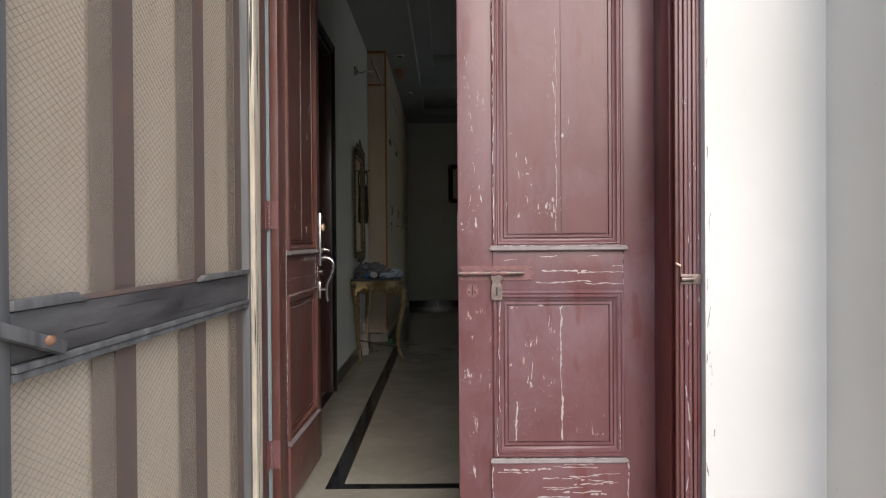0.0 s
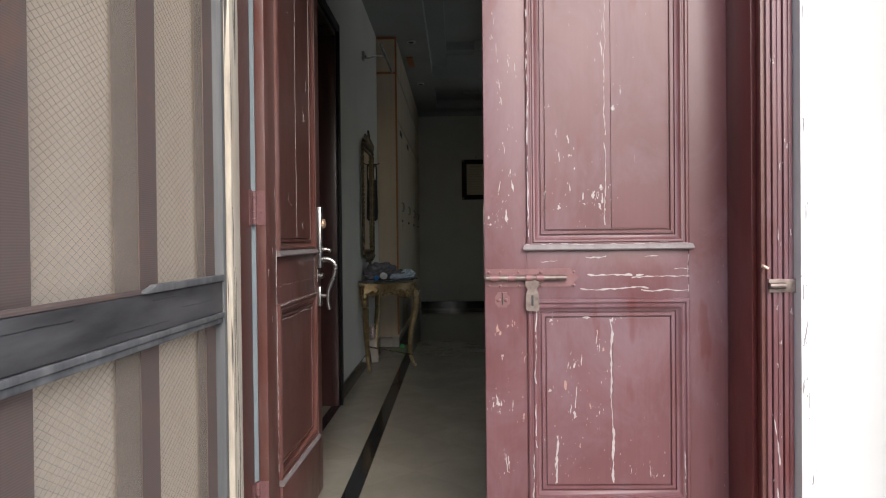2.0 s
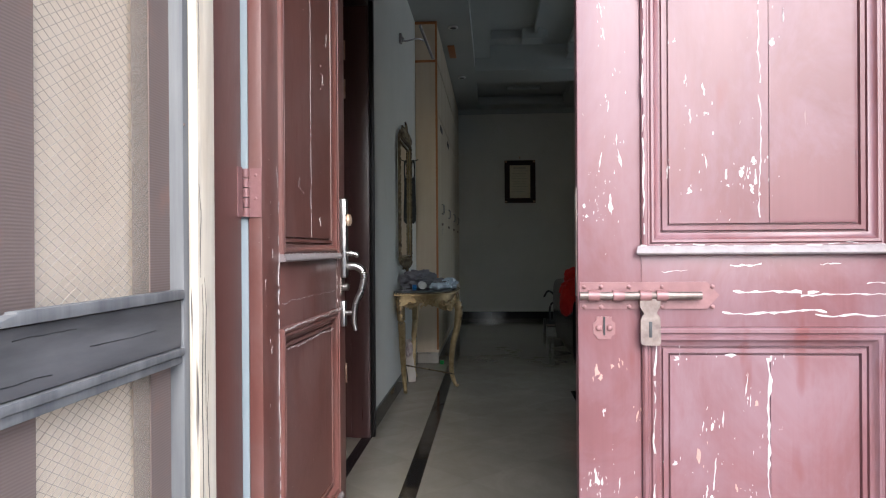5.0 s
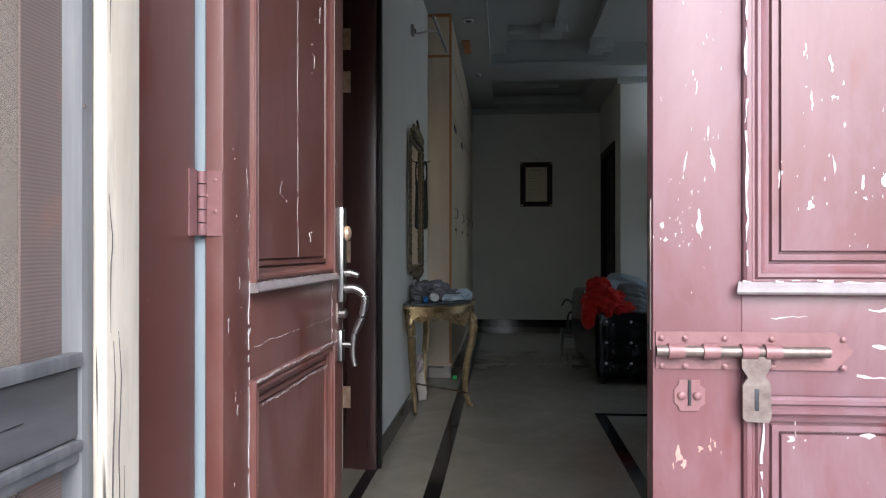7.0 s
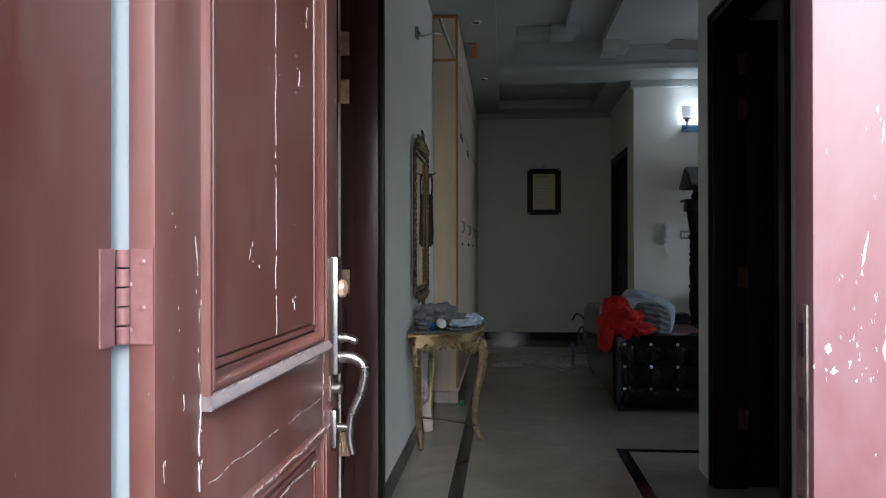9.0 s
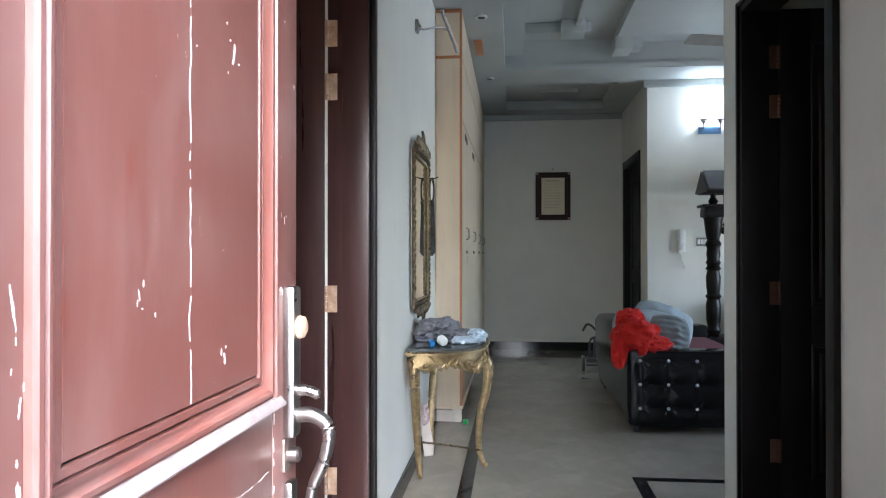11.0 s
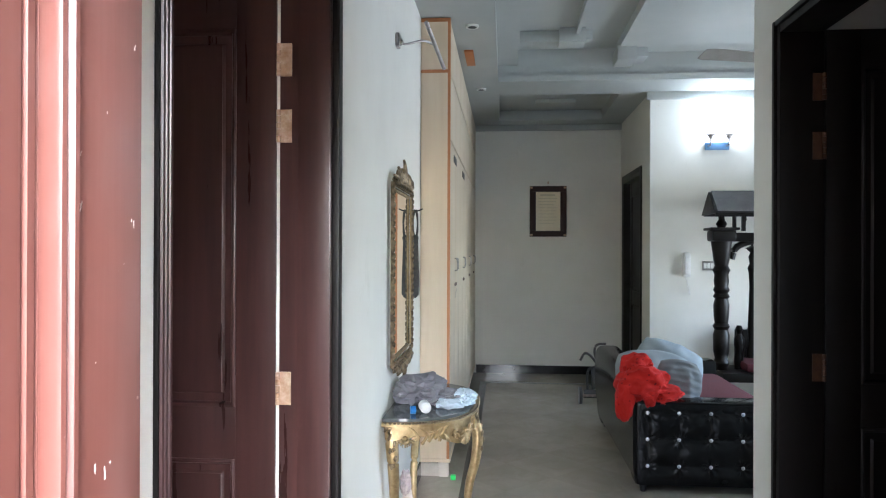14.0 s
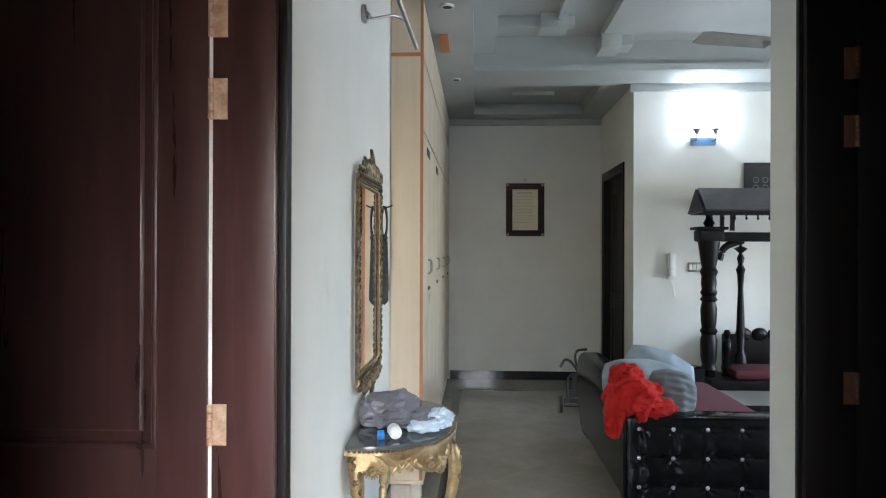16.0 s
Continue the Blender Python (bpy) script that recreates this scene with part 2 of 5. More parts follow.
M_EDGE = grained("orange_edge_band", (0.42, 0.15, 0.05), (0.52, 0.21, 0.08), 0.45)
M_GOLD = varied("antique_gold", (0.52, 0.39, 0.21), (0.27, 0.19, 0.09), 0.40, 0.75, 25, 90, bump=0.25)
M_FRAMEWOOD = grained("dark_red_frame_wood", (0.016, 0.0055, 0.0045), (0.034, 0.011, 0.009), 0.5, 2, 18, 0.1, 0.25)
# Brown hinge metal, darkened so the right door's shade is in its colour.
M_BRASS_DIM = varied("brown_brass_in_shade", (0.055, 0.022, 0.010), (0.10, 0.045, 0.02), 0.5, 0.3, 30, 100, bump=0.15)
M_GOLDD = varied("tarnished_gold", (0.36, 0.275, 0.165), (0.045, 0.032, 0.018), 0.42, 0.7, 40, 110, bump=0.3)
M_STEEL = varied("satin_steel", (0.48, 0.46, 0.44), (0.27, 0.25, 0.24), 0.30, 1.0, 20, 90, bump=0.03)
M_IRON = varied("dull_iron", (0.30, 0.245, 0.215), (0.16, 0.12, 0.105), 0.5, 0.8, 30, 100, bump=0.2)
M_REDIRON = varied("overpainted_iron", (0.235, 0.118, 0.115), (0.18, 0.082, 0.08), 0.42, 0.1, 30, 100, bump=0.15)
M_BRASS = varied("worn_brass_plate", (0.66, 0.53, 0.41), (0.40, 0.24, 0.14), 0.42, 0.3, 30, 110, bump=0.15)
M_MIRROR = mirror_glass("old_mirror")
M_LEATHER = leather("black_leatherette")
M_CRYSTAL = varied("crystal_button", (0.85, 0.85, 0.88), (0.6, 0.6, 0.64), 0.08, 0.6, 50, 200, bump=0.0)
M_REDCLOTH = dotted_cloth("red_dotted_cloth")
M_SEAT = varied("maroon_seat_cloth", (0.075, 0.012, 0.018), (0.12, 0.02, 0.028), 0.85, 0, 6, 90, bump=0.3)
M_PILLOW = varied("pale_blue_cotton", (0.25, 0.30, 0.335), (0.33, 0.38, 0.415), 0.9, 0, 5, 130, bump=0.3, spec=0.2)
M_PILLOW2 = varied("grey_ribbed_cotton", (0.13, 0.145, 0.15), (0.19, 0.205, 0.21), 0.9, 0, 5, 130, bump=0.3, spec=0.2)
M_GREYCLOTH = varied("grey_towelling", (0.17, 0.165, 0.185), (0.25, 0.245, 0.27), 0.95, 0, 9, 200, bump=0.5, spec=0.15)
M_BLUECLOTH = varied("light_blue_cloth", (0.50, 0.60, 0.70), (0.62, 0.70, 0.78), 0.9, 0, 9, 200, bump=0.3, spec=0.2)
M_WHITE = varied("white_plastic", (0.72, 0.72, 0.70), (0.80, 0.80, 0.78), 0.35, 0, 10, 90, bump=0.03)
M_BLUE = varied("blue_plastic", (0.02, 0.16, 0.50), (0.03, 0.22, 0.60), 0.3, 0, 10, 90, bump=0.02)
M_GREEN = varied("green_plastic", (0.02, 0.42, 0.06), (0.03, 0.52, 0.10), 0.35, 0, 10, 90, bump=0.02)
M_BLACKP = varied("black_plastic", (0.012, 0.012, 0.013), (0.025, 0.025, 0.027), 0.4, 0, 10, 90, bump=0.05)
M_DARKGLASS = varied("smoked_table_glass", (0.05, 0.06, 0.06), (0.09, 0.10, 0.10), 0.08, 0, 5, 60, bump=0.0)
M_CLOTHPINK = varied("faded_pink_rag", (0.42, 0.33, 0.31), (0.55, 0.47, 0.45), 0.9, 0, 12, 120, bump=0.3)
M_CARD = varied("worn_pale_board", (0.50, 0.44, 0.38), (0.62, 0.57, 0.51), 0.85, 0, 8, 80, bump=0.2)
M_PAPER = paper("aged_certificate_paper")
M_INK = varied("ink", (0.46, 0.42, 0.30), (0.58, 0.53, 0.38), 0.7)
M_SHADE = glowing("opal_glass_lit", (0.90, 0.96, 1.0), 0.10)
M_BLUEGLASS = varied("blue_mirror_plate", (0.10, 0.20, 0.38), (0.16, 0.30, 0.50), 0.35, 0.4, 12, 60, bump=0.0)
M_FAN = varied("fan_enamel", (0.50, 0.49, 0.46), (0.60, 0.59, 0.56), 0.35, 0, 8, 60, bump=0.02)
# Darker copy of the enamel: shade painted onto a single blade.
M_FAN_SHADED = varied("fan_enamel_shaded", (0.20, 0.19, 0.17), (0.28, 0.27, 0.25), 0.6, 0, 8, 60, bump=0.05)
M_CARVED = grained("dark_carved_sheesham", (0.003, 0.0023, 0.002), (0.007, 0.0046, 0.0036), 0.38, 2, 16, 0.15, 0.2)
M_ROOFW = varied("lacquered_roof_board", (0.05, 0.045, 0.05), (0.08, 0.075, 0.08), 0.18, 0, 5, 60, bump=0.04)
M_TIE = varied("black_patterned_silk", (0.010, 0.010, 0.012), (0.05, 0.05, 0.045), 0.5, 0, 60, 160, bump=0.2)

# ---- mesh helpers ----


def box(bm, x0, x1, y0, y1, z0, z1, bevel=0.0):
    r = bmesh.ops.create_cube(bm, size=1.0, matrix=Matrix.LocRotScale(((x0 + x1) / 2, (y0 + y1) / 2, (z0 + z1) / 2), None, (x1 - x0, y1 - y0, z1 - z0)))
    if bevel:
        edges = list({e for v in r["verts"] for e in v.link_edges})
        bmesh.ops.bevel(bm, geom=edges, offset=bevel, segments=2, affect="EDGES", profile=0.6)
    return bm


def boxed(*a, bevel=0.0):
    return box(bmesh.new(), *a, bevel=bevel)


def tube(bm, pts, radii, seg=10, cap=True):
    """A round bar through points, with a radius for each."""
    pts = [Vector(p) for p in pts]
    radii = radii if isinstance(radii, (list, tuple)) else [radii] * len(pts)
    rings, up = [], Vector((0.013, 0.021, 1)).normalized()
    for i, p in enumerate(pts):
        d = (pts[min(i + 1, len(pts) - 1)] - pts[max(i - 1, 0)]).normalized()
        u = up if abs(d.dot(up)) < 0.95 else Vector((1, 0.02, 0.01)).normalized()
        a = d.cross(u).normalized()
        b = d.cross(a)
        rings.append([bm.verts.new(p + radii[i] * (math.cos(w) * a + math.sin(w) * b)) for w in (2 * math.pi * k / seg for k in range(seg))])
    for r0, r1 in zip(rings, rings[1:]):
        for k in range(seg):
            bm.faces.new((r0[k], r0[(k + 1) % seg], r1[(k + 1) % seg], r1[k]))
    if cap:
        bm.faces.new(rings[0][::-1])
        bm.faces.new(rings[-1])
    bmesh.ops.recalc_face_normals(bm, faces=bm.faces[:])
    return bm


def curve(pts, n=8):
    """Points along a smooth line through a few control points."""
    p = [Vector(q) for q in pts]
    p = [2 * p[0] - p[1]] + p + [2 * p[-1] - p[-2]]
    out = []
    for i in range(1, len(p) - 2):
        for k in range(n):
            t = k / n
            a, b, c, d = p[i - 1:i + 3]
            out.append(0.5 * (2 * b + (c - a) * t + (2 * a - 5 * b + 4 * c - d) * t * t + (3 * b - a - 3 * c + d) * t ** 3))
    return out + [p[-2]]


def lathe(bm, profile, at=(0, 0, 0), seg=20):
    x, y, z = at
    rings = [[bm.verts.new((x + r * math.cos(2 * math.pi * k / seg), y + r * math.sin(2 * math.pi * k / seg), z + h)) for k in range(seg)] for r, h in profile]
    for r0, r1 in zip(rings, rings[1:]):
        for k in range(seg):
            bm.faces.new((r0[k], r0[(k + 1) % seg], r1[(k + 1) % seg], r1[k]))
    bm.faces.new(rings[0][::-1])
    bm.faces.new(rings[-1])
    return bm


def lump(bm, centre, radii, seed=0, amp=0.25, freq=3.0, level=4, flat=None):
    """A crumpled soft body: a sphere pushed in and out into folds."""
    r = bmesh.ops.create_icosphere(bm, subdivisions=level, radius=1.0)
    off = Vector((seed * 7.3, seed * 3.1, seed * 1.7))
    for v in r["verts"]:
        d = v.co.normalized()
        w = noise.noise(d * freq + off)
        fold = 1.0 - abs(noise.noise(d * freq * 1.7 + off * 2)) * 2.0
        s = 1.0 + amp * w + amp * 0.55 * fold + amp * 0.05 * noise.noise(d * freq * 5 + off)
        v.co = Vector(centre) + Vector((d.x * radii[0] * s, d.y * radii[1] * s, d.z * radii[2] * s))
        if flat is not None and v.co.z < flat:
            v.co.z = flat + 0.02 * (v.co.z - flat)
    return bm


def ellipsoid(bm, centre, radii, rot=(0, 0, 0), level=2):
    m = Matrix.LocRotScale(centre, Euler([radians(a) for a in rot]), radii)
    bmesh.ops.create_icosphere(bm, subdivisions=level, radius=1.0, matrix=m)
    return bm


def sheet(bm, f, nu, nv, thick=0.0):
    """A surface from a function of u and v in 0..1, with a thickness along its normals."""
    grid = [[bm.verts.new(f(i / nu, j / nv)) for j in range(nv + 1)] for i in range(nu + 1)]
    for i in range(nu):
        for j in range(nv):
            bm.faces.new((grid[i][j], grid[i + 1][j], grid[i + 1][j + 1], grid[i][j + 1]))
    if thick:
        bmesh.ops.recalc_face_normals(bm, faces=bm.faces[:])
        bmesh.ops.solidify(bm, geom=bm.faces[:], thickness=thick)
    return bm


def mesh_of(name, bm, material, smooth=True):
    me = bpy.data.meshes.new(name)
    bmesh.ops.recalc_face_normals(bm, faces=bm.faces[:])
    bm.to_mesh(me)
    bm.free()
    me.materials.append(material)
    if smooth:
        me.polygons.foreach_set("use_smooth", [True] * len(me.polygons))
        me.set_sharp_from_angle(angle=radians(38))
    return me


def thing(name, label, category, at=(0, 0, 0), rz=0.0, group=""):
    ob = new(name)
    ob.empty_display_size = 0.05
    ob.matrix_world = pose(*at, 0, 0, rz)
    return tagged(ob, label, category, group)


def solid(name, bm, material, label, category="", kind="", group=""):
    return tagged(new(name, mesh_of(name, bm, material)), label, category, group, kind)


def structure(name, bm, material, label, category="wall"):
    return solid(name, bm, material, label, category, "structure")

LOCAL = set()


def part(name, bm, material, parent, label=""):
    """One mesh under a thing or a part, given in world metres, or in the thing's own where it is listed as local."""
    root = parent
    while root.parent:
        root = root.parent
    if root.name not in LOCAL:
        bm.transform(root.matrix_basis.inverted())
    ob = new(name, mesh_of(name, bm, material))
    ob.parent = parent
    return tagged(ob, label)


# ---- structure ----
H = 3.06
TOP = 3.42
bm = bmesh.new()
box(bm, -3.2, 5.75, 2.86, 12.1, -0.2, 0.0)
FLOOR = structure("floor", bm, M_FLOOR, "polished grey-beige stone floor with black borders", "floor")
bm = bmesh.new()
box(bm, -60, 60, -60, 60, -0.9, -0.48)
structure("ground", bm, M_GROUND, "bare cement paving outside the entrance", "ground")
for k, (y0, z) in enumerate(((1.72, -0.32), (2.08, -0.16), (2.44, -0.004))):
    structure("step", boxed(-0.9, 1.758, y0, 2.86 if k == 2 else 2.88, z - 0.16 if k else -0.48, z, bevel=0.008) if k < 2 else boxed(-0.9, 1.758, y0, 2.858, -0.16, z, bevel=0.008),
              M_GROUND, "plain cement entrance step", "step")

# black granite border strips, set a little proud of the floor
for a in ((0.012, 0.085, 3.212, 11.32), (0.085, 0.957, 3.212, 3.272), (0.957, 1.026, 3.212, 6.548), (1.026, 4.6, 6.488, 6.548), (-0.31, -0.255, 4.135, 5.24), (0.085, 1.66, 11.26, 11.32)):
    structure("trim", boxed(*a, -0.01, 0.002), M_BLACK, "black granite border strip in the floor", "floor border")

# outer wall with the entrance
bm = bmesh.new()
box(bm, -3.2, -0.205, 2.50, 2.86, -0.48, TOP)
box(bm, 1.372, 5.6, 2.50, 2.86, -0.48, TOP)
box(bm, -0.205, 1.372, 2.50, 2.86, 2.46, TOP)
WALL_FRONT = structure("wall_front", bm, M_OUT, "white painted outer wall with scuffs beside the entrance")
structure("wall_porch_side", boxed(1.765, 1.95, 2.06, 2.50, -0.48, 3.3), M_SIDE, "plain grey-beige painted porch pier")
structure("wall_porch_left", boxed(-3.4, -3.2, -3.2, 2.86, -0.48, 3.6), M_OUT, "plain white porch wall")
structure("wall_boundary", boxed(-8.0, 8.0, -6.2, -6.0, -0.48, 1.7), M_OUT, "low white boundary wall", "boundary wall")

bm = bmesh.new()
box(bm, -0.60, -0.45, 2.86, 4.125, 0, TOP)
box(bm, -0.4502, -0.275, 4.03, 4.125, 0, TOP)
box(bm, -0.43, -0.275, 5.25, 11.95, 0, TOP)
box(bm, -0.43, -0.275, 4.125, 5.25, 2.38, TOP)
structure("wall_left", bm, M_WALL, "cream painted hall wall with light scuffs")
bm = bmesh.new()
box(bm, 1.35, 1.50, 2.86, 4.93, 0, TOP)
box(bm, 1.35, 1.50, 5.87, 6.165, 0, TOP)
box(bm, 1.35, 1.50, 4.93, 5.87, 2.38, TOP)
structure("wall_right", bm, M_WALL, "cream painted hall wall beside a dark doorway")
structure("wall_room_right", boxed(1.50, 5.6, 6.05, 6.165, 0, TOP), M_WALL, "cream painted partition wall")
structure("wall_lamp", boxed(1.70, 5.6, 10.18, 10.33, 0, TOP), M_WALL, "pale lounge wall lit by a wall lamp")
bm = bmesh.new()
box(bm, 1.70, 1.85, 10.33, 10.64, 0, TOP)
box(bm, 1.70, 1.85, 11.72, 11.95, 0, TOP)
box(bm, 1.70, 1.85, 10.64, 11.72, 2.34, TOP)
structure("wall_passage", bm, M_WALL, "cream painted passage wall with a dark door")
structure("wall_far", boxed(-0.43, 2.9, 11.95, 12.1, 0, TOP), M_WALL, "cream painted end wall of the hall")
structure("wall_room_far_right", boxed(2.9, 3.0, 10.33, 12.1, 0, TOP), M_WALL, "plain room wall")
# East wall, out of view: its window opening is added for the fill light.
bm = bmesh.new()
box(bm, 5.6, 5.75, 2.50, 7.1, 0, TOP)
box(bm, 5.6, 5.75, 9.5, 10.33, 0, TOP)
box(bm, 5.6, 5.75, 7.1, 9.5, 0, 0.9)
box(bm, 5.6, 5.75, 7.1, 9.5, 2.3, TOP)
structure("wall_east", bm, M_WALL, "plain unseen lounge wall with an added window opening")
structure("wall_west", boxed(-3.35, -3.2, 2.86, 7.6, 0, TOP), M_WALL, "plain side room wall")
structure("wall_room_left", boxed(-3.2, -0.43, 7.45, 7.6, 0, TOP), M_WALL, "plain side room wall")

# ceiling: slab, dropped borders, trays with raised blocks, all in one mesh
bm = bmesh.new()
box(bm, -3.35, 5.75, 2.50, 12.1, TOP, TOP + 0.15)
T1 = (0.222, 4.6, 5.6, 9.56)
T2 = (0.212, 1.41, 10.22, 11.58)
box(bm, -0.275, T1[0], 2.86, 11.95, H, TOP)
box(bm, -0.45, -0.275, 2.86, 4.03, H, TOP)
box(bm, T1[0], 1.35, 2.86, T1[2], H, TOP)
box(bm, 1.35, 5.6, 6.165, 6.42, H, TOP)
box(bm, T1[0], 5.6, T1[3], T2[2], H, TOP)
box(bm, T1[1], 5.6, 6.42, T1[3], H, TOP)
box(bm, T1[0], 1.70, T2[3], 11.95, H, TOP)
box(bm, T2[1], 1.70, T2[2], T2[3], H, TOP)
box(bm, 1.70, 5.6, T2[2], 10.18, H, TOP)
box(bm, T1[0], T1[1], T1[2], T1[3], 3.33, TOP)
box(bm, T1[0], T1[0] + 0.175, T1[2], T1[3], H + 0.13, 3.33)
box(bm, T1[0], T1[1], T1[3] - 0.035, T1[3], H - 0.025, H + 0.03)
box(bm, T2[0], T2[1], T2[2], T2[3], H + 0.11, TOP)
box(bm, T2[0], T2[1], T2[3] - 0.08, T2[3] + 0.02, H - 0.02, H + 0.06)
box(bm, 0.62, 1.05, 10.95, 11.12, 3.13, 3.18)
box(bm, 0.41, 0.735, 9.0, 9.12, 3.24, 3.33, bevel=0.004)
box(bm, 0.73, 0.94, 8.92, 9.14, 3.215, 3.33, bevel=0.004)
box(bm, 0.925, 1.0, 9.0, 9.1, 3.25, 3.33, bevel=0.004)
box(bm, 0.86, 0.89, 7.6, 8.95, 3.27, 3.33)
box(bm, 0.80, 1.05, 7.55, 7.72, 3.24, 3.33, bevel=0.004)
box(bm, 1.24, 1.40, 9.22, 9.5, 3.14, 3.26, bevel=0.004)
box(bm, 1.38, 1.50, 9.26, 9.5, 3.17, 3.26, bevel=0.004)
box(bm, 1.26, 4.6, 6.42, 9.42, 3.25, 3.33)
structure("ceiling", bm, M_CEIL, "ceiling with stepped trays and blocks, dim light in its grey", "ceiling")
bm = bmesh.new()
box(bm, -0.08, 1.70, 11.905, 11.95, 2.985, 3.06, bevel=0.01)
box(bm, 1.66, 5.6, 10.135, 10.18, 2.985, 3.06, bevel=0.01)
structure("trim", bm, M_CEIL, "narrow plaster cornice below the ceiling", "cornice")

bm = bmesh.new()
box(bm, -0.45, -0.438, 2.9, 4.03, 0.0, 0.10)
box(bm, -0.275, -0.263, 5.312, 7.76, 0.0, 0.10)
box(bm, -0.06, 1.70, 11.936, 11.95, 0.0, 0.10)
box(bm, 1.688, 1.70, 10.19, 10.57, 0.0, 0.10)
box(bm, 1.70, 5.6, 10.167, 10.18, 0.0, 0.10)
structure("baseboard", bm, M_BLACK, "glossy black granite skirting", "skirting")

# ---- doors ----


def door_frame(name, parts, material, label):
    fr = thing(name, label, "door frame", at=parts[0][1])
    fr["kind"] = "structure"
    for nm, _, bmx in parts:
        part(nm, bmx, material, fr)
    return fr


PLAIN = ((0.0, 0.02), (0.0, -0.004), (0.004, -0.0065), (0.011, -0.006), (0.015, 0.000), (0.017, 0.011), (0.040, 0.013), (0.050, 0.0045), (0.052, 0.004))
REEDED = ((0.0, 0.02), (0.0, -0.007), (0.004, -0.0105), (0.010, -0.0105), (0.013, -0.005), (0.016, -0.0045), (0.019, -0.009), (0.024, -0.008), (0.030, 0.001), (0.037, 0.004), (0.0385, 0.010), (0.041, 0.010), (0.0425, 0.003), (0.051, 0.003), (0.0525, 0.011), (0.055, 0.011), (0.057, 0.005), (0.060, 0.0045))


def mitred(x0, x1, z0, z1, profile):
    """A moulding run round a rectangle, mitred at the corners; the profile gives the inset and the depth."""
    bmx = bmesh.new()
    rings = [[bmx.verts.new(c) for c in ((x0 + d, y, z0 + d), (x1 - d, y, z0 + d), (x1 - d, y, z1 - d), (x0 + d, y, z1 - d))] for d, y in profile]
    for r0, r1 in zip(rings, rings[1:]):
        for k in range(4):
            bmx.faces.new((r0[k], r0[(k + 1) % 4], r1[(k + 1) % 4], r1[k]))
    return bmx


def panelled(leaf, w, h, t, stile, rails, mat, mould_mat, profile=PLAIN, seam=True):
    """Stiles, rails, mouldings and panels of a leaf in its own metres; rails are (z0, z1) from the floor up."""
    for x0, x1 in ((0, stile), (w - stile, w)):
        part("stile", boxed(x0, x1, 0, t, 0.008, h, bevel=0.003), mat, leaf)
    for z0, z1 in rails:
        part("rail", boxed(stile, w - stile, 0.0012, t - 0.002, max(z0, 0.008), z1, bevel=0.002), mat, leaf)
    edge, deep = profile[-1]
    for (_, z0), (z1, _) in zip(rails, rails[1:]):
        x0, x1 = stile, w - stile
        part("moulding", mitred(x0, x1, z0, z1, profile), mould_mat, leaf)
        m = (x0 + x1) / 2
        bmx = boxed(x0 + edge - 0.004, m + 0.012 if seam else x1 - edge + 0.004, deep, t - 0.006, z0 + edge - 0.004, z1 - edge + 0.004)
        if seam:
            box(bmx, m + 0.0135, x1 - edge + 0.004, deep + 0.0006, t - 0.0065, z0 + edge - 0.004, z1 - edge + 0.004)
        part("panel", bmx, mat, leaf)


def hinge(name, x, y, z, leaf, mat, h=0.105, side=1):
    """A butt hinge: one plate with screws, and a knuckle in three rings."""
    pl = part(name, boxed(x, x + 0.036 * side, y - 0.0025, y + 0.003, z, z + h) if side > 0 else boxed(x - 0.036, x, y - 0.0025, y + 0.003, z, z + h), mat, leaf)
    for k in range(5):
        lo = z + h * k / 5 + 0.0012
        part("knuckle", lathe(bmesh.new(), [(0.0078, lo), (0.0078, lo + h / 5 - 0.0024)], (x - 0.005 * side, y - 0.006, 0), 10), mat, pl)
    for k in range(4):
        part("screw", ellipsoid(bmesh.new(), (x + side * (0.013 if k % 2 else 0.026), y - 0.003, z + h * (0.14 + 0.24 * k)), (0.0042, 0.0015, 0.0042), level=1), mat, pl)
    return pl




def chip(bmx, cx, cz, w, h, rng, y, lean=0.0):
    """One flake of lost paint: a ragged outline, narrower towards its ends, a hair proud of the coat."""
    n = 13
    ring = []
    for i in range(n):
        a = 2 * math.pi * i / n
        r = rng.choice((rng.uniform(0.2, 0.5), rng.uniform(0.7, 1.25)))
        u, v = 0.5 * w * r * math.cos(a), 0.5 * h * (0.72 + 0.4 * r) * math.sin(a)
        ring.append((cx + u + lean * v, cz + v))
    lo = [bmx.verts.new((p, y + 0.0006, q)) for p, q in ring]
    hi = [bmx.verts.new((p, y - 0.0004, q)) for p, q in ring]
    mid = bmx.verts.new((cx, y - 0.0006, cz))
    for i in range(n):
        j = (i + 1) % n
        bmx.faces.new((hi[i], hi[j], mid))
        bmx.faces.new((lo[i], lo[j], hi[j], hi[i]))


def chips(leaf, marks, seed, y, mat=None):
    """The larger flakes of a leaf, each given by its middle, width and height."""
    rng = random.Random(seed)
    bmx = bmesh.new()
    for x, z, w, h in marks:
        chip(bmx, x, z, w * 0.62, h * 0.8, rng, y, rng.uniform(-0.2, 0.2))
        for _ in range(rng.randint(1, 3)):
            chip(bmx, x + rng.uniform(-1.6, 1.6) * w, z + rng.uniform(-0.9, 0.9) * h, rng.uniform(0.0012, 0.0035), rng.uniform(0.002, 0.009), rng, y)
    tagged(part("paint_chips", bmx, mat or M_FILLER, leaf, "chips where paint is lost"), kind="stuff")


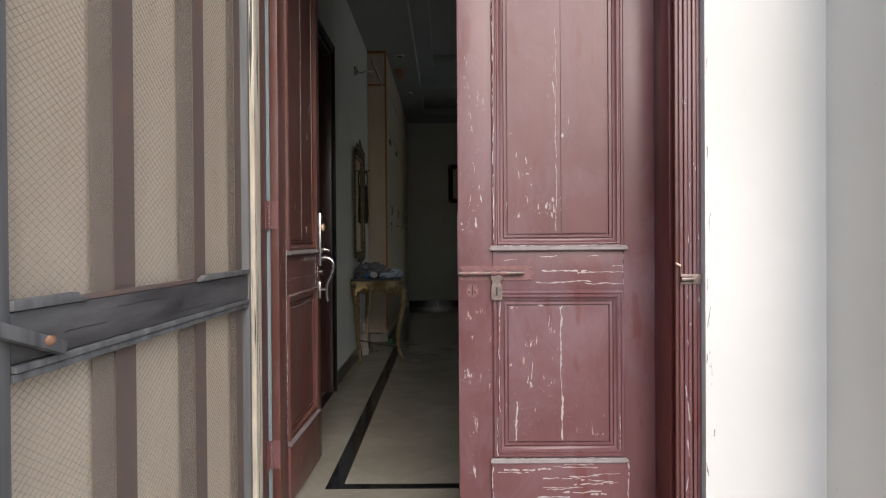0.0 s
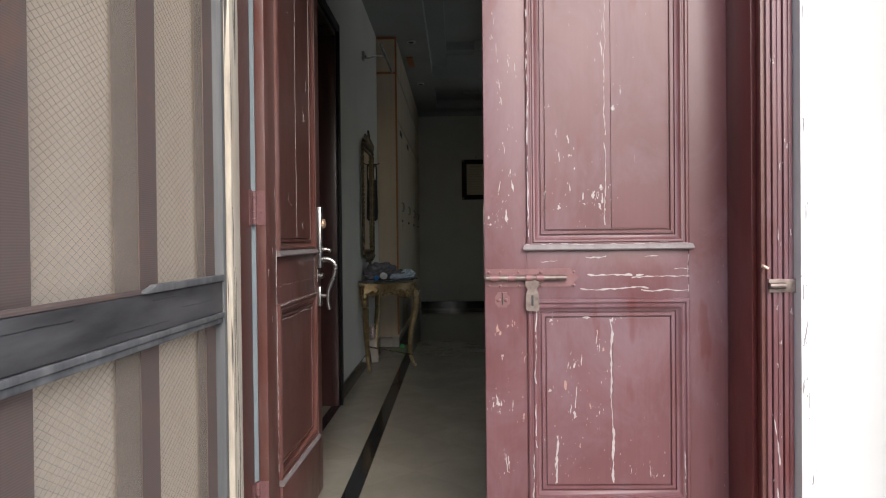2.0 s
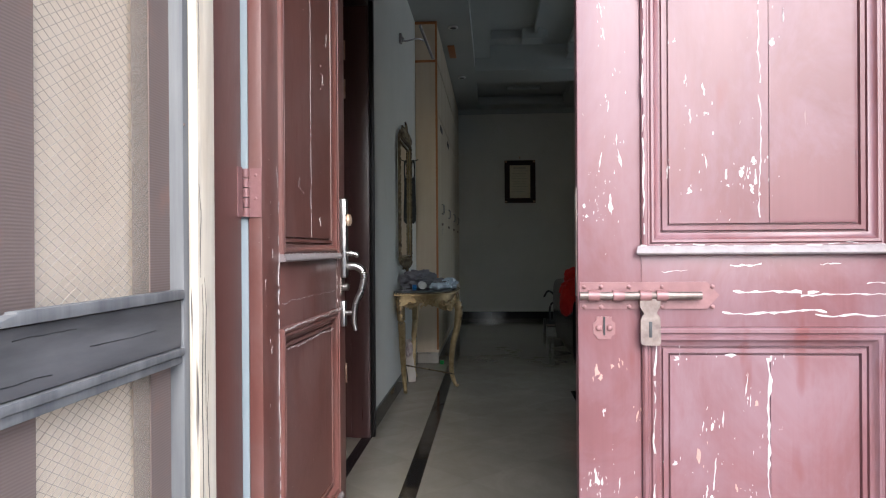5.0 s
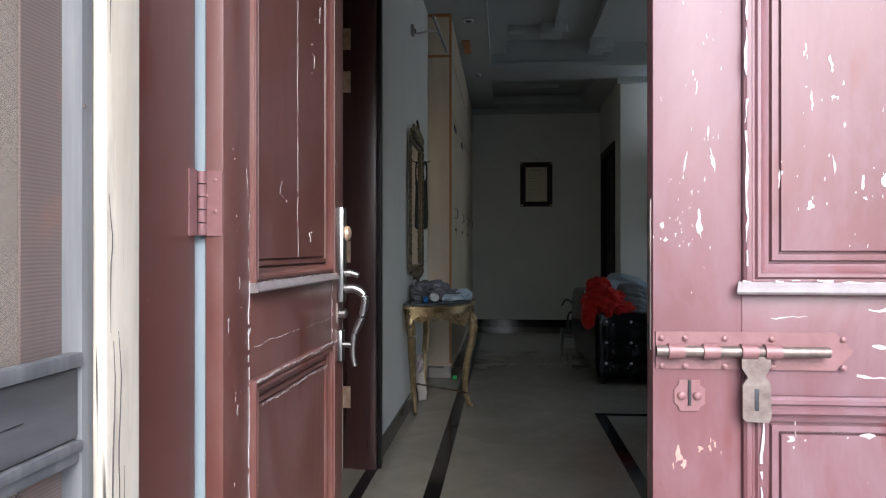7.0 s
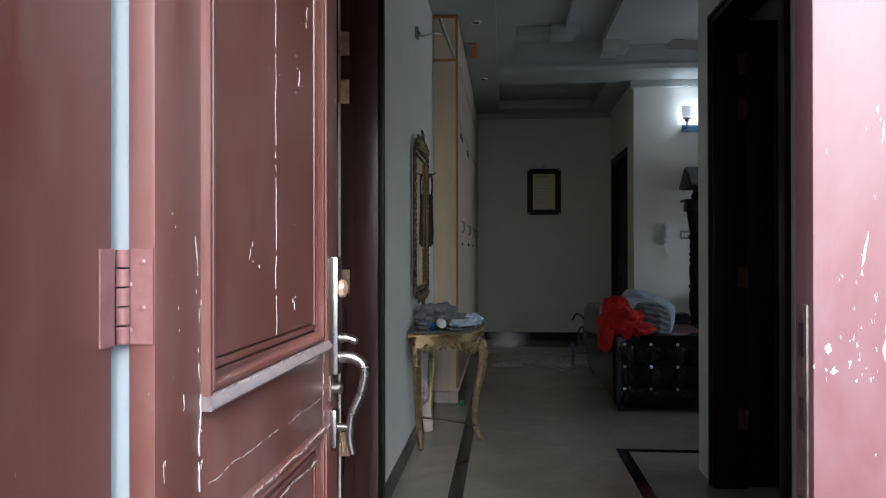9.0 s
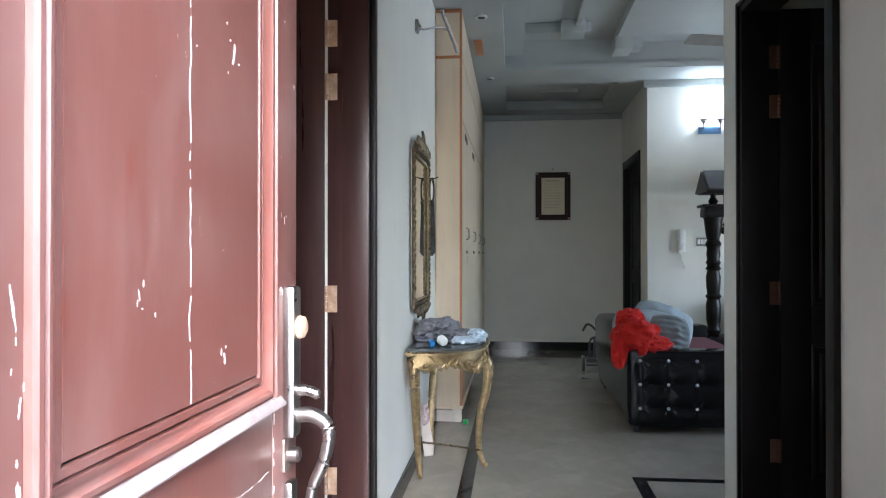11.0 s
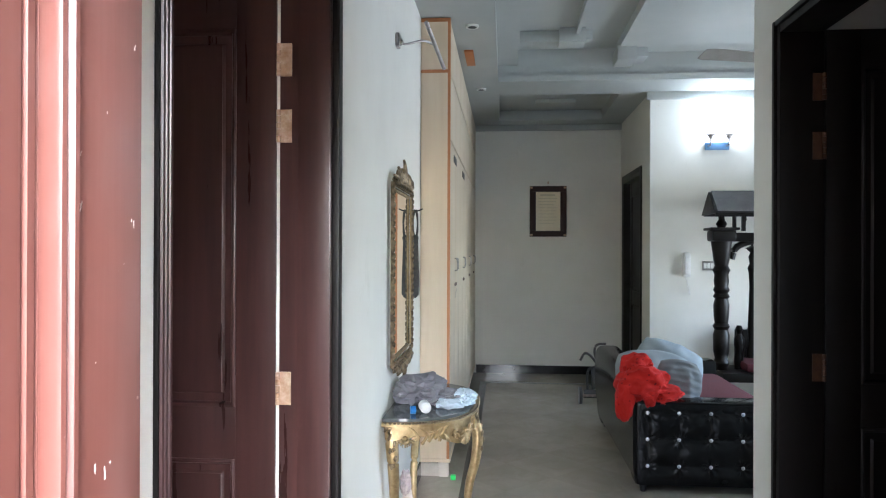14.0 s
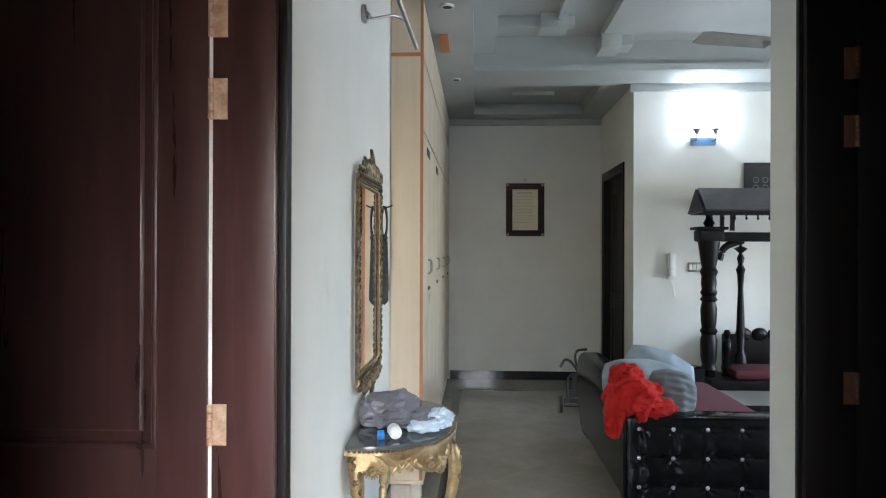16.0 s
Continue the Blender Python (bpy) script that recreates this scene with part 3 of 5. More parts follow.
def flakes(leaf, spots, n, seed, y):
    """Small scattered flecks of lost paint round a few worn spots."""
    rng = random.Random(seed)
    bmx = bmesh.new()
    for _ in range(n):
        x0, x1, z0, z1, big = spots[rng.randrange(len(spots))]
        w = rng.uniform(0.0006, 0.0022) * big
        chip(bmx, rng.uniform(x0, x1), rng.uniform(z0, z1), w, w * rng.uniform(1.0, 4.5), rng, y, rng.uniform(-0.3, 0.3))
    tagged(part("paint_chips", bmx, M_FILLER, leaf, "small flecks where paint is lost"), kind="stuff")


def crack(leaf, x, z, length, upright, width, seed, y, gaps=0.2):
    """A split in the paint, a thin broken wavering line."""
    rng = random.Random(seed)
    bmx = bmesh.new()
    n = max(8, int(length / 0.011))
    off, prev = 0.0, None
    for i in range(n + 1):
        off = off * 0.8 + rng.uniform(-0.0022, 0.0022)
        w = width * rng.choice((rng.uniform(0.2, 0.45), rng.uniform(0.55, 1.15)))
        s = length * i / n
        p = [((x + off + d * w, y - 0.0007, z + s) if upright else (x + s, y - 0.0007, z + off + d * w)) for d in (-0.5, 0.5)]
        cur = [bmx.verts.new(q) for q in p] + [bmx.verts.new((q[0], y + 0.0005, q[2])) for q in p]
        if prev and rng.random() > gaps:
            bmx.faces.new((prev[0], prev[1], cur[1], cur[0]))
            bmx.faces.new((prev[2], prev[0], cur[0], cur[2]))
            bmx.faces.new((prev[1], prev[3], cur[3], cur[1]))
        prev = cur
    for v in [v for v in bmx.verts if not v.link_faces]:
        bmx.verts.remove(v)
    part("paint_crack", bmx, M_FILLER, leaf, "split in the paint")


def extruded(outline, y0, y1):
    """A flat plate with the given outline in x and z, from y0 to y1."""
    bmx = bmesh.new()
    a = [bmx.verts.new((x, y0, z)) for x, z in outline]
    b = [bmx.verts.new((x, y1, z)) for x, z in outline]
    bmx.faces.new(a)
    bmx.faces.new(b[::-1])
    for i in range(len(a)):
        j = (i + 1) % len(a)
        bmx.faces.new((a[i], b[i], b[j], a[j]))
    return bmx


def ledges(leaf, w, stile, zs, y):
    """Sloping weather ledges across a leaf, worn to the undercoat and paled as a painted top highlight, with a thin
    pale line left along the upper edge.
    """
    shape = ((0.002, 0.017), (y, 0.0155), (y - 0.003, 0.010), (y - 0.006, 0.0065), (y - 0.007, 0.002), (y - 0.005, -0.001), (0.002, -0.003))
    for z in zs:
        bmx = bmesh.new()
        ends = [[bmx.verts.new((x + s * (0.006 + q * 0.5), q, z + r)) for q, r in shape] for x, s in ((stile - 0.006, 1), (w - stile + 0.006, -1))]
        n = len(shape)
        for i in range(n):
            j = (i + 1) % n
            bmx.faces.new((ends[0][i], ends[0][j], ends[1][j], ends[1][i]))
        bmx.faces.new(ends[0])
        bmx.faces.new(ends[1][::-1])
        ledge = part("pale_ledge", bmx, M_WORN, leaf, "moulding worn grey, top highlight painted into it")
        crack(ledge, stile, z + 0.0165, w - 2 * stile, False, 0.0032, int(z * 100), y, 0.35)


RAILS = [(0.0, 0.262), (0.868, 1.018), (2.24, 2.42)]
# fixed right leaf of the entrance
leafR = thing("door_leaf", "closed dark red panelled entrance leaf, paint flaking", "door", (0.575, 2.777, 0))
LOCAL.add(leafR.name)
leafR["kind"] = "structure"
panelled(leafR, 0.725, 2.42, 0.042, 0.125, RAILS, M_RED, M_RED, REEDED)
bm = boxed(0.118, 0.618, -0.012, 0.006, 0.03, 0.245, bevel=0.004)
part("kick_board", bm, M_RED, leafR, "weather board with cracked red paint")
PF = 0.0045
chips(leafR, [(0.349, 1.607, 0.012, 0.05), (0.352, 1.675, 0.004, 0.05), (0.382, 1.43, 0.026, 0.024), (0.404, 1.48, 0.004, 0.03), (0.192, 1.436, 0.014, 0.005), (0.215, 1.364, 0.005, 0.016),
              (0.250, 1.339, 0.011, 0.03), (0.223, 1.288, 0.008, 0.034), (0.253, 1.293, 0.012, 0.006), (0.253, 1.197, 0.008, 0.036), (0.293, 1.172, 0.008, 0.03), (0.296, 1.148, 0.012, 0.006),
              (0.323, 1.174, 0.018, 0.024), (0.333, 1.176, 0.005, 0.024), (0.346, 1.197, 0.017, 0.020), (0.349, 1.165, 0.016, 0.034), (0.342, 1.141, 0.014, 0.026), (0.220, 1.139, 0.020, 0.018),
              (0.178, 1.177, 0.004, 0.034), (0.268, 1.253, 0.006, 0.010)], 3, PF)
chips(leafR, [(0.284, 0.684, 0.011, 0.042), (0.263, 0.670, 0.009, 0.020), (0.267, 0.575, 0.008, 0.074), (0.190, 0.597, 0.020, 0.012), (0.330, 0.755, 0.006, 0.055), (0.337, 0.722, 0.004, 0.030),
              (0.200, 0.828, 0.006, 0.05), (0.263, 0.524, 0.018, 0.026), (0.252, 0.540, 0.006, 0.03), (0.336, 0.530, 0.007, 0.012), (0.207, 0.36, 0.009, 0.05), (0.485, 0.352, 0.005, 0.044),
              (0.503, 0.341, 0.006, 0.006), (0.523, 0.341, 0.006, 0.007), (0.429, 0.357, 0.004, 0.018), (0.245, 0.672, 0.004, 0.026), (0.376, 0.806, 0.018, 0.014), (0.300, 0.812, 0.040, 0.010), (0.196, 0.806, 0.030, 0.012)], 5, PF)
chips(leafR, [(0.348, 0.717, 0.013, 0.015), (0.236, 0.613, 0.013, 0.036), (0.278, 0.432, 0.011, 0.018), (0.309, 0.55, 0.009, 0.02)], 6, PF, M_UNDERCOAT)
chips(leafR, [(0.066, 1.116, 0.017, 0.056), (0.046, 1.20, 0.006, 0.04), (0.084, 1.205, 0.009, 0.045), (0.078, 1.243, 0.005, 0.03), (0.062, 1.308, 0.004, 0.028), (0.048, 1.50, 0.005, 0.04), (0.053, 1.455, 0.007, 0.03),
              (0.075, 1.566, 0.005, 0.036), (0.094, 1.555, 0.005, 0.035), (0.040, 1.607, 0.003, 0.05), (0.034, 1.69, 0.004, 0.03), (0.026, 1.642, 0.003, 0.02), (0.034, 0.568, 0.020, 0.036), (0.046, 0.560, 0.010, 0.020),
              (0.022, 0.556, 0.012, 0.018), (0.049, 0.698, 0.006, 0.022), (0.066, 0.385, 0.009, 0.042), (0.080, 0.555, 0.005, 0.03), (0.055, 0.21, 0.014, 0.05), (0.013, 1.11, 0.012, 0.012), (0.018, 1.09, 0.014, 0.010), (0.06, 0.38, 0.006, 0.07)], 7, 0.0)
chips(leafR, [(0.036, 0.783, 0.028, 0.030), (0.044, 0.768, 0.016, 0.018), (0.066, 0.790, 0.014, 0.012), (0.080, 0.792, 0.010, 0.012), (0.112, 0.522, 0.012, 0.025), (0.116, 0.692, 0.008, 0.034)], 9, 0.0, M_UNDERCOAT)
flakes(leafR, [(0.01, 0.11, 0.9, 1.75, 0.9), (0.03, 0.11, 0.2, 0.7, 0.9), (0.02, 0.06, 1.08, 1.18, 1.0), (0.02, 0.06, 0.53, 0.59, 1.0), (0.68, 0.72, 0.2, 1.1, 0.7)], 90, 13, 0.0)
flakes(leafR, [(0.19, 0.4, 1.08, 1.30, 1.0), (0.2, 0.36, 0.45, 0.75, 1.1), (0.2, 0.54, 0.33, 0.42, 0.9)], 80, 15, PF)
crack(leafR, 0.3585, 1.085, 0.73, True, 0.0030, 1, PF, 0.06)
crack(leafR, 0.374, 0.322, 0.485, True, 0.0075, 2, PF, 0.0)
crack(leafR, 0.209, 0.322, 0.14, True, 0.0065, 3, PF, 0.0)
crack(leafR, 0.147, 0.62, 0.22, True, 0.0045, 6, -0.0107, 0.2)
crack(leafR, 0.150, 0.43, 0.13, True, 0.0042, 16, -0.009, 0.1)
crack(leafR, 0.140, 0.27, 0.14, True, 0.0040, 17, -0.0107, 0.1)
crack(leafR, 0.1285, 1.03, 0.36, True, 0.0045, 7, -0.0107, 0.12)
crack(leafR, 0.1285, 1.40, 0.55, True, 0.0040, 9, -0.0107, 0.35)
crack(leafR, 0.586, 0.29, 0.14, True, 0.0036, 8, -0.0107, 0.25)
crack(leafR, 0.599, 0.885, 0.135, True, 0.0030, 18, 0.001, 0.3)
for q, (x, z, ln, wd2) in enumerate(((0.303, 0.938, 0.165, 0.0066), (0.433, 0.931, 0.17, 0.0050), (0.282, 0.896, 0.20, 0.0055), (0.46, 0.892, 0.145, 0.0050), (0.298, 0.990, 0.06, 0.0055), (0.558, 0.954, 0.05, 0.0035), (0.47, 0.991, 0.04, 0.0025), (0.165, 0.978, 0.05, 0.002))):
    crack(leafR, x, z, ln, False, wd2, 20 + q, 0.0012, 0.02)
rng = random.Random(77)
for q in range(24):
    ln = rng.uniform(0.05, 0.17)
    crack(leafR, rng.uniform(0.125, 0.60 - ln), 0.045 + 0.0083 * q, ln, False, rng.uniform(0.003, 0.0085), 40 + q, -0.012, 0.06)
crack(leafR, 0.122, 0.04, 0.20, True, 0.006, 81, -0.012, 0.2)
crack(leafR, 0.612, 0.04, 0.20, True, 0.006, 82, -0.012, 0.2)
ledges(leafR, 0.725, 0.122, (1.014, 0.243), -0.012)
face = part("lock_face", boxed(-0.002, 0.003, 0.010, 0.032, 0.93, 1.15, bevel=0.0006), M_IRON, leafR, "worn iron strike plate in the leaf's edge")
for zz in (0.955, 1.05, 1.12):
    part("strike_slot", boxed(-0.0026, 0.0, 0.015, 0.027, zz - 0.02, zz + 0.012), M_BLACKP, face)
# slide bolt with hasp
bolt = part("bolt_plate", extruded(((0.004, 0.905), (0.252, 0.905), (0.276, 0.932), (0.252, 0.958), (0.004, 0.958)), -0.003, 0.002), M_REDIRON, leafR, "overpainted iron bolt plate")
part("bolt_rod", tube(bmesh.new(), [(0.002, -0.016, 0.932), (0.238, -0.016, 0.932)], 0.0078, 12), M_IRON, bolt, "bare iron sliding rod")
for xx in (0.018, 0.066, 0.118, 0.150):
    part("bolt_strap", tube(bmesh.new(), [(xx, -0.016, 0.932), (xx + 0.022, -0.016, 0.932)], 0.0112, 12), M_REDIRON, bolt)
for xx in (0.012, 0.045, 0.10, 0.165, 0.262):
    for zz in (0.909, 0.949):
        part("rivet", ellipsoid(bmesh.new(), (xx, -0.005, zz), (0.005, 0.003, 0.005), level=1), M_REDIRON, bolt)
bm = extruded(((0.118, 0.926), (0.118, 0.910), (0.126, 0.897), (0.119, 0.886), (0.119, 0.840), (0.124, 0.835), (0.154, 0.834), (0.158, 0.840), (0.157, 0.888), (0.150, 0.899), (0.157, 0.912), (0.157, 0.926)), -0.022, -0.017)
part("hasp", bm, M_IRON, bolt, "slotted iron hasp")
part("hasp_slot", boxed(0.1345, 0.1415, -0.0228, -0.0165, 0.850, 0.882, bevel=0.002), M_BLACKP, bolt)
esc = part("escutcheon", extruded(((0.030, 0.876), (0.036, 0.882), (0.036, 0.889), (0.066, 0.889), (0.066, 0.882), (0.073, 0.877), (0.073, 0.855), (0.066, 0.851), (0.064, 0.845), (0.038, 0.845), (0.036, 0.851), (0.030, 0.856)), -0.003, 0.002), M_REDIRON, leafR, "painted keyhole plate")
for dx in (-0.011, 0.011):
    part("rivet", ellipsoid(bmesh.new(), (0.051 + dx, -0.005, 0.867), (0.0065, 0.003, 0.0065), level=2), M_REDIRON, esc)
part("keyhole", boxed(0.0492, 0.0528, -0.0062, 0.0, 0.853, 0.889), M_BLACKP, esc)

# opened left leaf
leafL = thing("door_leaf", "open dark red panelled entrance leaf with steel handle", "door", (-0.094, 2.857, 0), 89.0)
LOCAL.add(leafL.name)
leafL["kind"] = "structure"
panelled(leafL, 0.815, 2.42, 0.031, 0.118, [(0.0, 0.262), (0.842, 1.003), (2.24, 2.42)], M_RED2, M_RED2, REEDED)
part("kick_board", boxed(0.124, 0.690, -0.010, 0.006, 0.03, 0.245, bevel=0.004), M_RED2, leafL)
for z in (0.20, 1.098, 1.96):
    pl = part("hinge", boxed(-0.003, 0.001, 0.001, 0.030, z, z + 0.106), M_REDIRON, leafL, "red overpainted butt hinge")
    for k in range(5):
        lo = z + 0.0212 * k + 0.001
        part("knuckle", lathe(bmesh.new(), [(0.0078, lo), (0.0078, lo + 0.019)], (-0.006, 0.034, 0), 10), M_REDIRON, pl)
    for k in range(4):
        part("screw", ellipsoid(bmesh.new(), (-0.0035, 0.013 if k % 2 else 0.028, z + 0.106 * (0.14 + 0.24 * k)), (0.0015, 0.0045, 0.0045), level=1), M_REDIRON, pl)
ledges(leafL, 0.815, 0.118, (1.000, 0.252), -0.012)
crack(leafL, 0.122, 0.839, 0.59, False, 0.0050, 91, -0.0107, 0.12)
crack(leafL, 0.175, 0.786, 0.48, False, 0.0050, 92, -0.002, 0.25)
chips(leafL, [(0.112, 1.05, 0.008, 0.03), (0.116, 0.985, 0.010, 0.012), (0.105, 1.20, 0.005, 0.05), (0.06, 0.80, 0.010, 0.024), (0.113, 1.12, 0.006, 0.02), (0.75, 1.30, 0.010, 0.016), (0.74, 1.18, 0.009, 0.014), (0.11, 0.93, 0.008, 0.014), (0.07, 1.02, 0.005, 0.02), (0.02, 0.95, 0.006, 0.03)], 21, 0.0)
chips(leafL, [(0.55, 1.52, 0.014, 0.04), (0.30, 1.20, 0.006, 0.014), (0.52, 1.10, 0.007, 0.02), (0.60, 1.66, 0.009, 0.03)], 22, PF)
flakes(leafL, [(0.01, 0.112, 0.6, 1.9, 0.75), (0.71, 0.80, 0.7, 1.8, 1.1), (0.2, 0.6, 1.0, 2.0, 0.8), (0.116, 0.124, 0.3, 1.0, 0.5)], 60, 13, 0.0)
crack(leafL, 0.4200, 1.06, 1.10, True, 0.0020, 71, PF, 0.16)
crack(leafL, 0.114, 0.30, 0.72, True, 0.0030, 72, -0.0005, 0.3)
crack(leafL, 0.14, 0.90, 0.55, False, 0.0022, 73, 0.001, 0.3)
crack(leafL, 0.698, 0.86, 1.1, True, 0.0030, 74, -0.0005, 0.35)
hx = 0.764
lock = part("handle_plate", boxed(hx - 0.021, hx + 0.021, -0.020, 0.002, 0.935, 1.19, bevel=0.0095), M_STEEL, leafL, "satin steel lever plate")
part("lock_knob", lathe(bmesh.new(), [(0.017, 0), (0.020, 0.004), (0.018, 0.012), (0.010, 0.016)], (0, 0, 0), 20), M_BRASS, lock).matrix_basis = pose(hx, -0.018, 1.12, 90, 0, 0)
part("handle_plate_low", boxed(hx - 0.017, hx + 0.017, -0.015, 0.002, 0.778, 0.862, bevel=0.007), M_STEEL, leafL, "satin steel foot plate of the pull")
pull = curve([(hx, -0.006, 0.970), (hx, -0.045, 0.972), (hx, -0.072, 0.950), (hx, -0.066, 0.900), (hx, -0.045, 0.850), (hx, -0.040, 0.800), (hx, -0.046, 0.765)], 8)
part("pull_handle", tube(bmesh.new(), pull, [0.0135 - 0.006 * i / len(pull) for i in range(len(pull))], 14), M_STEEL, leafL, "curved steel pull handle")
part("pull_post", tube(bmesh.new(), [(hx, 0.0, 0.822), (hx, -0.042, 0.822)], 0.008, 10), M_STEEL, leafL)
part("thumb_lever", tube(bmesh.new(), curve([(hx, 0.0, 1.008), (hx, -0.03, 1.014), (hx, -0.058, 1.006)], 6), [0.010] * 7 + [0.009] * 5 + [0.005], 10), M_STEEL, leafL)
part("lock_cylinder", lathe(bmesh.new(), [(0.013, 0), (0.013, 0.02), (0.009, 0.024)], (0, 0, 0), 16), M_STEEL, leafL).matrix_basis = pose(hx, 0.0, 0.905, 90, 0, 0)
part("rim_lock", boxed(hx - 0.022, hx + 0.02, -0.004, 0.004, 0.880, 0.935, bevel=0.002), M_IRON, leafL, "small iron rim lock")

# entrance frame
fr = thing("door_1", "dark red reeded wooden entrance frame, chipped paint", "door frame", (0.575, 2.7, 0))
fr["kind"] = "structure"
part("jamb", boxed(-0.203, -0.133, 2.535, 2.838, 0.0, 2.46, bevel=0.003), M_RED2, fr)
# Added strip: its pale blue plays the light seen past the hinges.
part("gap_strip", boxed(-0.203, -0.1265, 2.862, 2.872, 0.0, 2.42), M_BLUEGAP, fr, "pale blue strip added for the light in the hinge gap")
part("jamb", boxed(1.302, 1.37, 2.558, 2.857, 0.0, 2.46, bevel=0.003), M_REDD, fr)
for z in (0.20, 1.098, 1.96):
    part("hinge_plate", boxed(-0.1345, -0.1305, 2.812, 2.8385, z, z + 0.106), M_REDIRON, fr, "red overpainted hinge plate")
part("head", boxed(-0.131, 1.302, 2.535, 2.857, 2.425, 2.458), M_REDD, fr)
part("stop_bead", boxed(1.287, 1.302, 2.60, 2.772, 0.0, 2.425, bevel=0.002), M_REDD, fr)
part("stop_bead", boxed(1.290, 1.304, 2.545, 2.556, 0.0, 2.42, bevel=0.002), M_RED2, fr)
for k in range(5):
    x0 = 1.301 + k * 0.0142
    part("reed", boxed(x0, x0 + 0.0118, 2.536 - (0.004 if k in (1, 3) else 0.0), 2.558, 0.0, 2.52, bevel=0.003), M_RED, fr)
for x0 in (-0.205,):
    part("casing", boxed(x0 - 0.06, x0 + 0.001, 2.48, 2.50, 0.0, 2.52, bevel=0.003), M_REDD, fr)
part("casing", boxed(-0.27, 1.37, 2.482, 2.4995, 2.46, 2.53, bevel=0.003), M_REDD, fr)
kp = part("keeper", boxed(1.302, 1.372, 2.528, 2.534, 0.90, 0.935, bevel=0.001), M_IRON, fr, "iron keeper with a bright worn end")
part("keeper_barrel", tube(bmesh.new(), [(1.302, 2.524, 0.918), (1.342, 2.524, 0.918)], 0.0085, 12), M_IRON, kp)
part("hook", tube(bmesh.new(), curve([(1.292, 2.54, 0.965), (1.286, 2.525, 0.97), (1.298, 2.52, 0.962)], 5), 0.004, 8), M_BRASS, fr, "small rusty hook")

chips(fr, [(1.318, 1.50, 0.005, 0.016), (1.352, 1.28, 0.005, 0.018), (1.333, 1.23, 0.006, 0.020), (1.328, 1.05, 0.005, 0.04), (1.360, 1.06, 0.004, 0.014), (1.325, 0.86, 0.006, 0.014), (1.335, 0.77, 0.006, 0.014), (1.326, 0.71, 0.006, 0.018),
           (1.318, 0.55, 0.009, 0.05), (1.327, 0.48, 0.010, 0.08), (1.326, 0.36, 0.010, 0.07), (1.322, 0.24, 0.008, 0.06), (1.362, 0.85, 0.004, 0.02)], 31, 2.5315)
chips(WALL_FRONT, [(1.380, 1.33, 0.004, 0.05), (1.385, 1.10, 0.003, 0.06), (1.378, 0.90, 0.006, 0.05), (1.384, 0.80, 0.005, 0.07), (1.377, 0.66, 0.006, 0.04), (1.392, 0.62, 0.003, 0.05), (1.40, 0.42, 0.005, 0.03), (1.379, 1.62, 0.004, 0.04), (1.377, 0.30, 0.007, 0.06)], 33, 2.4996, M_WORN)

# full-width screen leaf folded out on the porch
sc = thing("screen_door", "weathered wooden screen door with wire net, opened outwards", "screen door", (-0.13, 1.9, -0.004))
X0, X1 = -0.150, -0.110
part("stile", boxed(X0, X1 + 0.022, 2.499, 2.575, 0.0, 2.44, bevel=0.005), M_PALEWOOD, sc, "bare pale wooden stile, splintered")
part("bead", boxed(X0 + 0.004, X1 + 0.008, 2.474, 2.4985, 0.0, 2.44, bevel=0.006), M_GREYWOOD_V, sc, "grey weathered bead")
for k, (y, z, ln, wd_) in enumerate(((2.512, 0.55, 0.42, 0.0030), (2.526, 0.72, 0.26, 0.0022), (2.507, 0.98, 0.16, 0.0020), (2.540, 0.30, 0.40, 0.0026), (2.505, 1.30, 0.22, 0.0016), (2.519, 0.12, 0.30, 0.003), (2.534, 0.62, 0.20, 0.0016))):
    rng = random.Random(500 + k)
    part("split", tube(bmesh.new(), [(X1 + 0.0221, y + 0.004 * math.sin(q * 0.9 + k) * q / 10 + rng.uniform(-0.0008, 0.0008), z + ln * q / 10) for q in range(11)], [wd_ * (0.25 + 0.75 * math.sin(math.pi * (q + 0.3) / 10.6)) * 0.5 for q in range(11)], 5), M_SPLIT, sc, "dark split in the bare wood")
part("stile", boxed(X0, X1 + 0.004, 1.08, 1.20, 0.0, 2.44, bevel=0.004), M_GREYWOOD_V, sc, "grey weathered stile")
rail = part("rail", boxed(X0, X1 + 0.004, 1.20, 2.4735, 0.868, 0.946, bevel=0.004), M_GREYWOOD, sc, "blackened weathered middle rail")
part("rail", boxed(X0, X1, 1.20, 2.4735, 0.0, 0.16, bevel=0.004), M_GREYWOOD, sc)
part("rail", boxed(X0, X1, 1.20, 2.4735, 2.32, 2.44, bevel=0.004), M_GREYWOOD, sc)


def bead_strip(y0, y1, z0, z1, slant):
    bmx = boxed(X1 - 0.006, X1 + 0.010, y0, y1, z0, z1, bevel=0.003)
    for v in bmx.verts:
        if v.co.z > (z0 + z1) / 2 and slant:
            v.co.y += slant * (1 if abs(v.co.y - (y0 if slant > 0 else y1)) < 0.01 else 0)
    return bmx


part("rail_bead", bead_strip(2.00, 2.4735, 0.947, 0.963, 0.05), M_GREYWOOD_V, rail, "grey moulded bead, broken off short")
part("rail_bead", bead_strip(1.20, 1.42, 0.947, 0.964, -0.03), M_GREYWOOD_V, rail, "grey moulded bead stub")
part("rail_bead", boxed(X1 - 0.006, X1 + 0.010, 1.205, 2.4735, 0.855, 0.867, bevel=0.003), M_GREYWOOD_V, rail)
part("rail_bead", boxed(X1 - 0.008, X1 + 0.005, 1.205, 2.4735, 0.841, 0.854, bevel=0.003), M_GREYWOOD_V, rail)
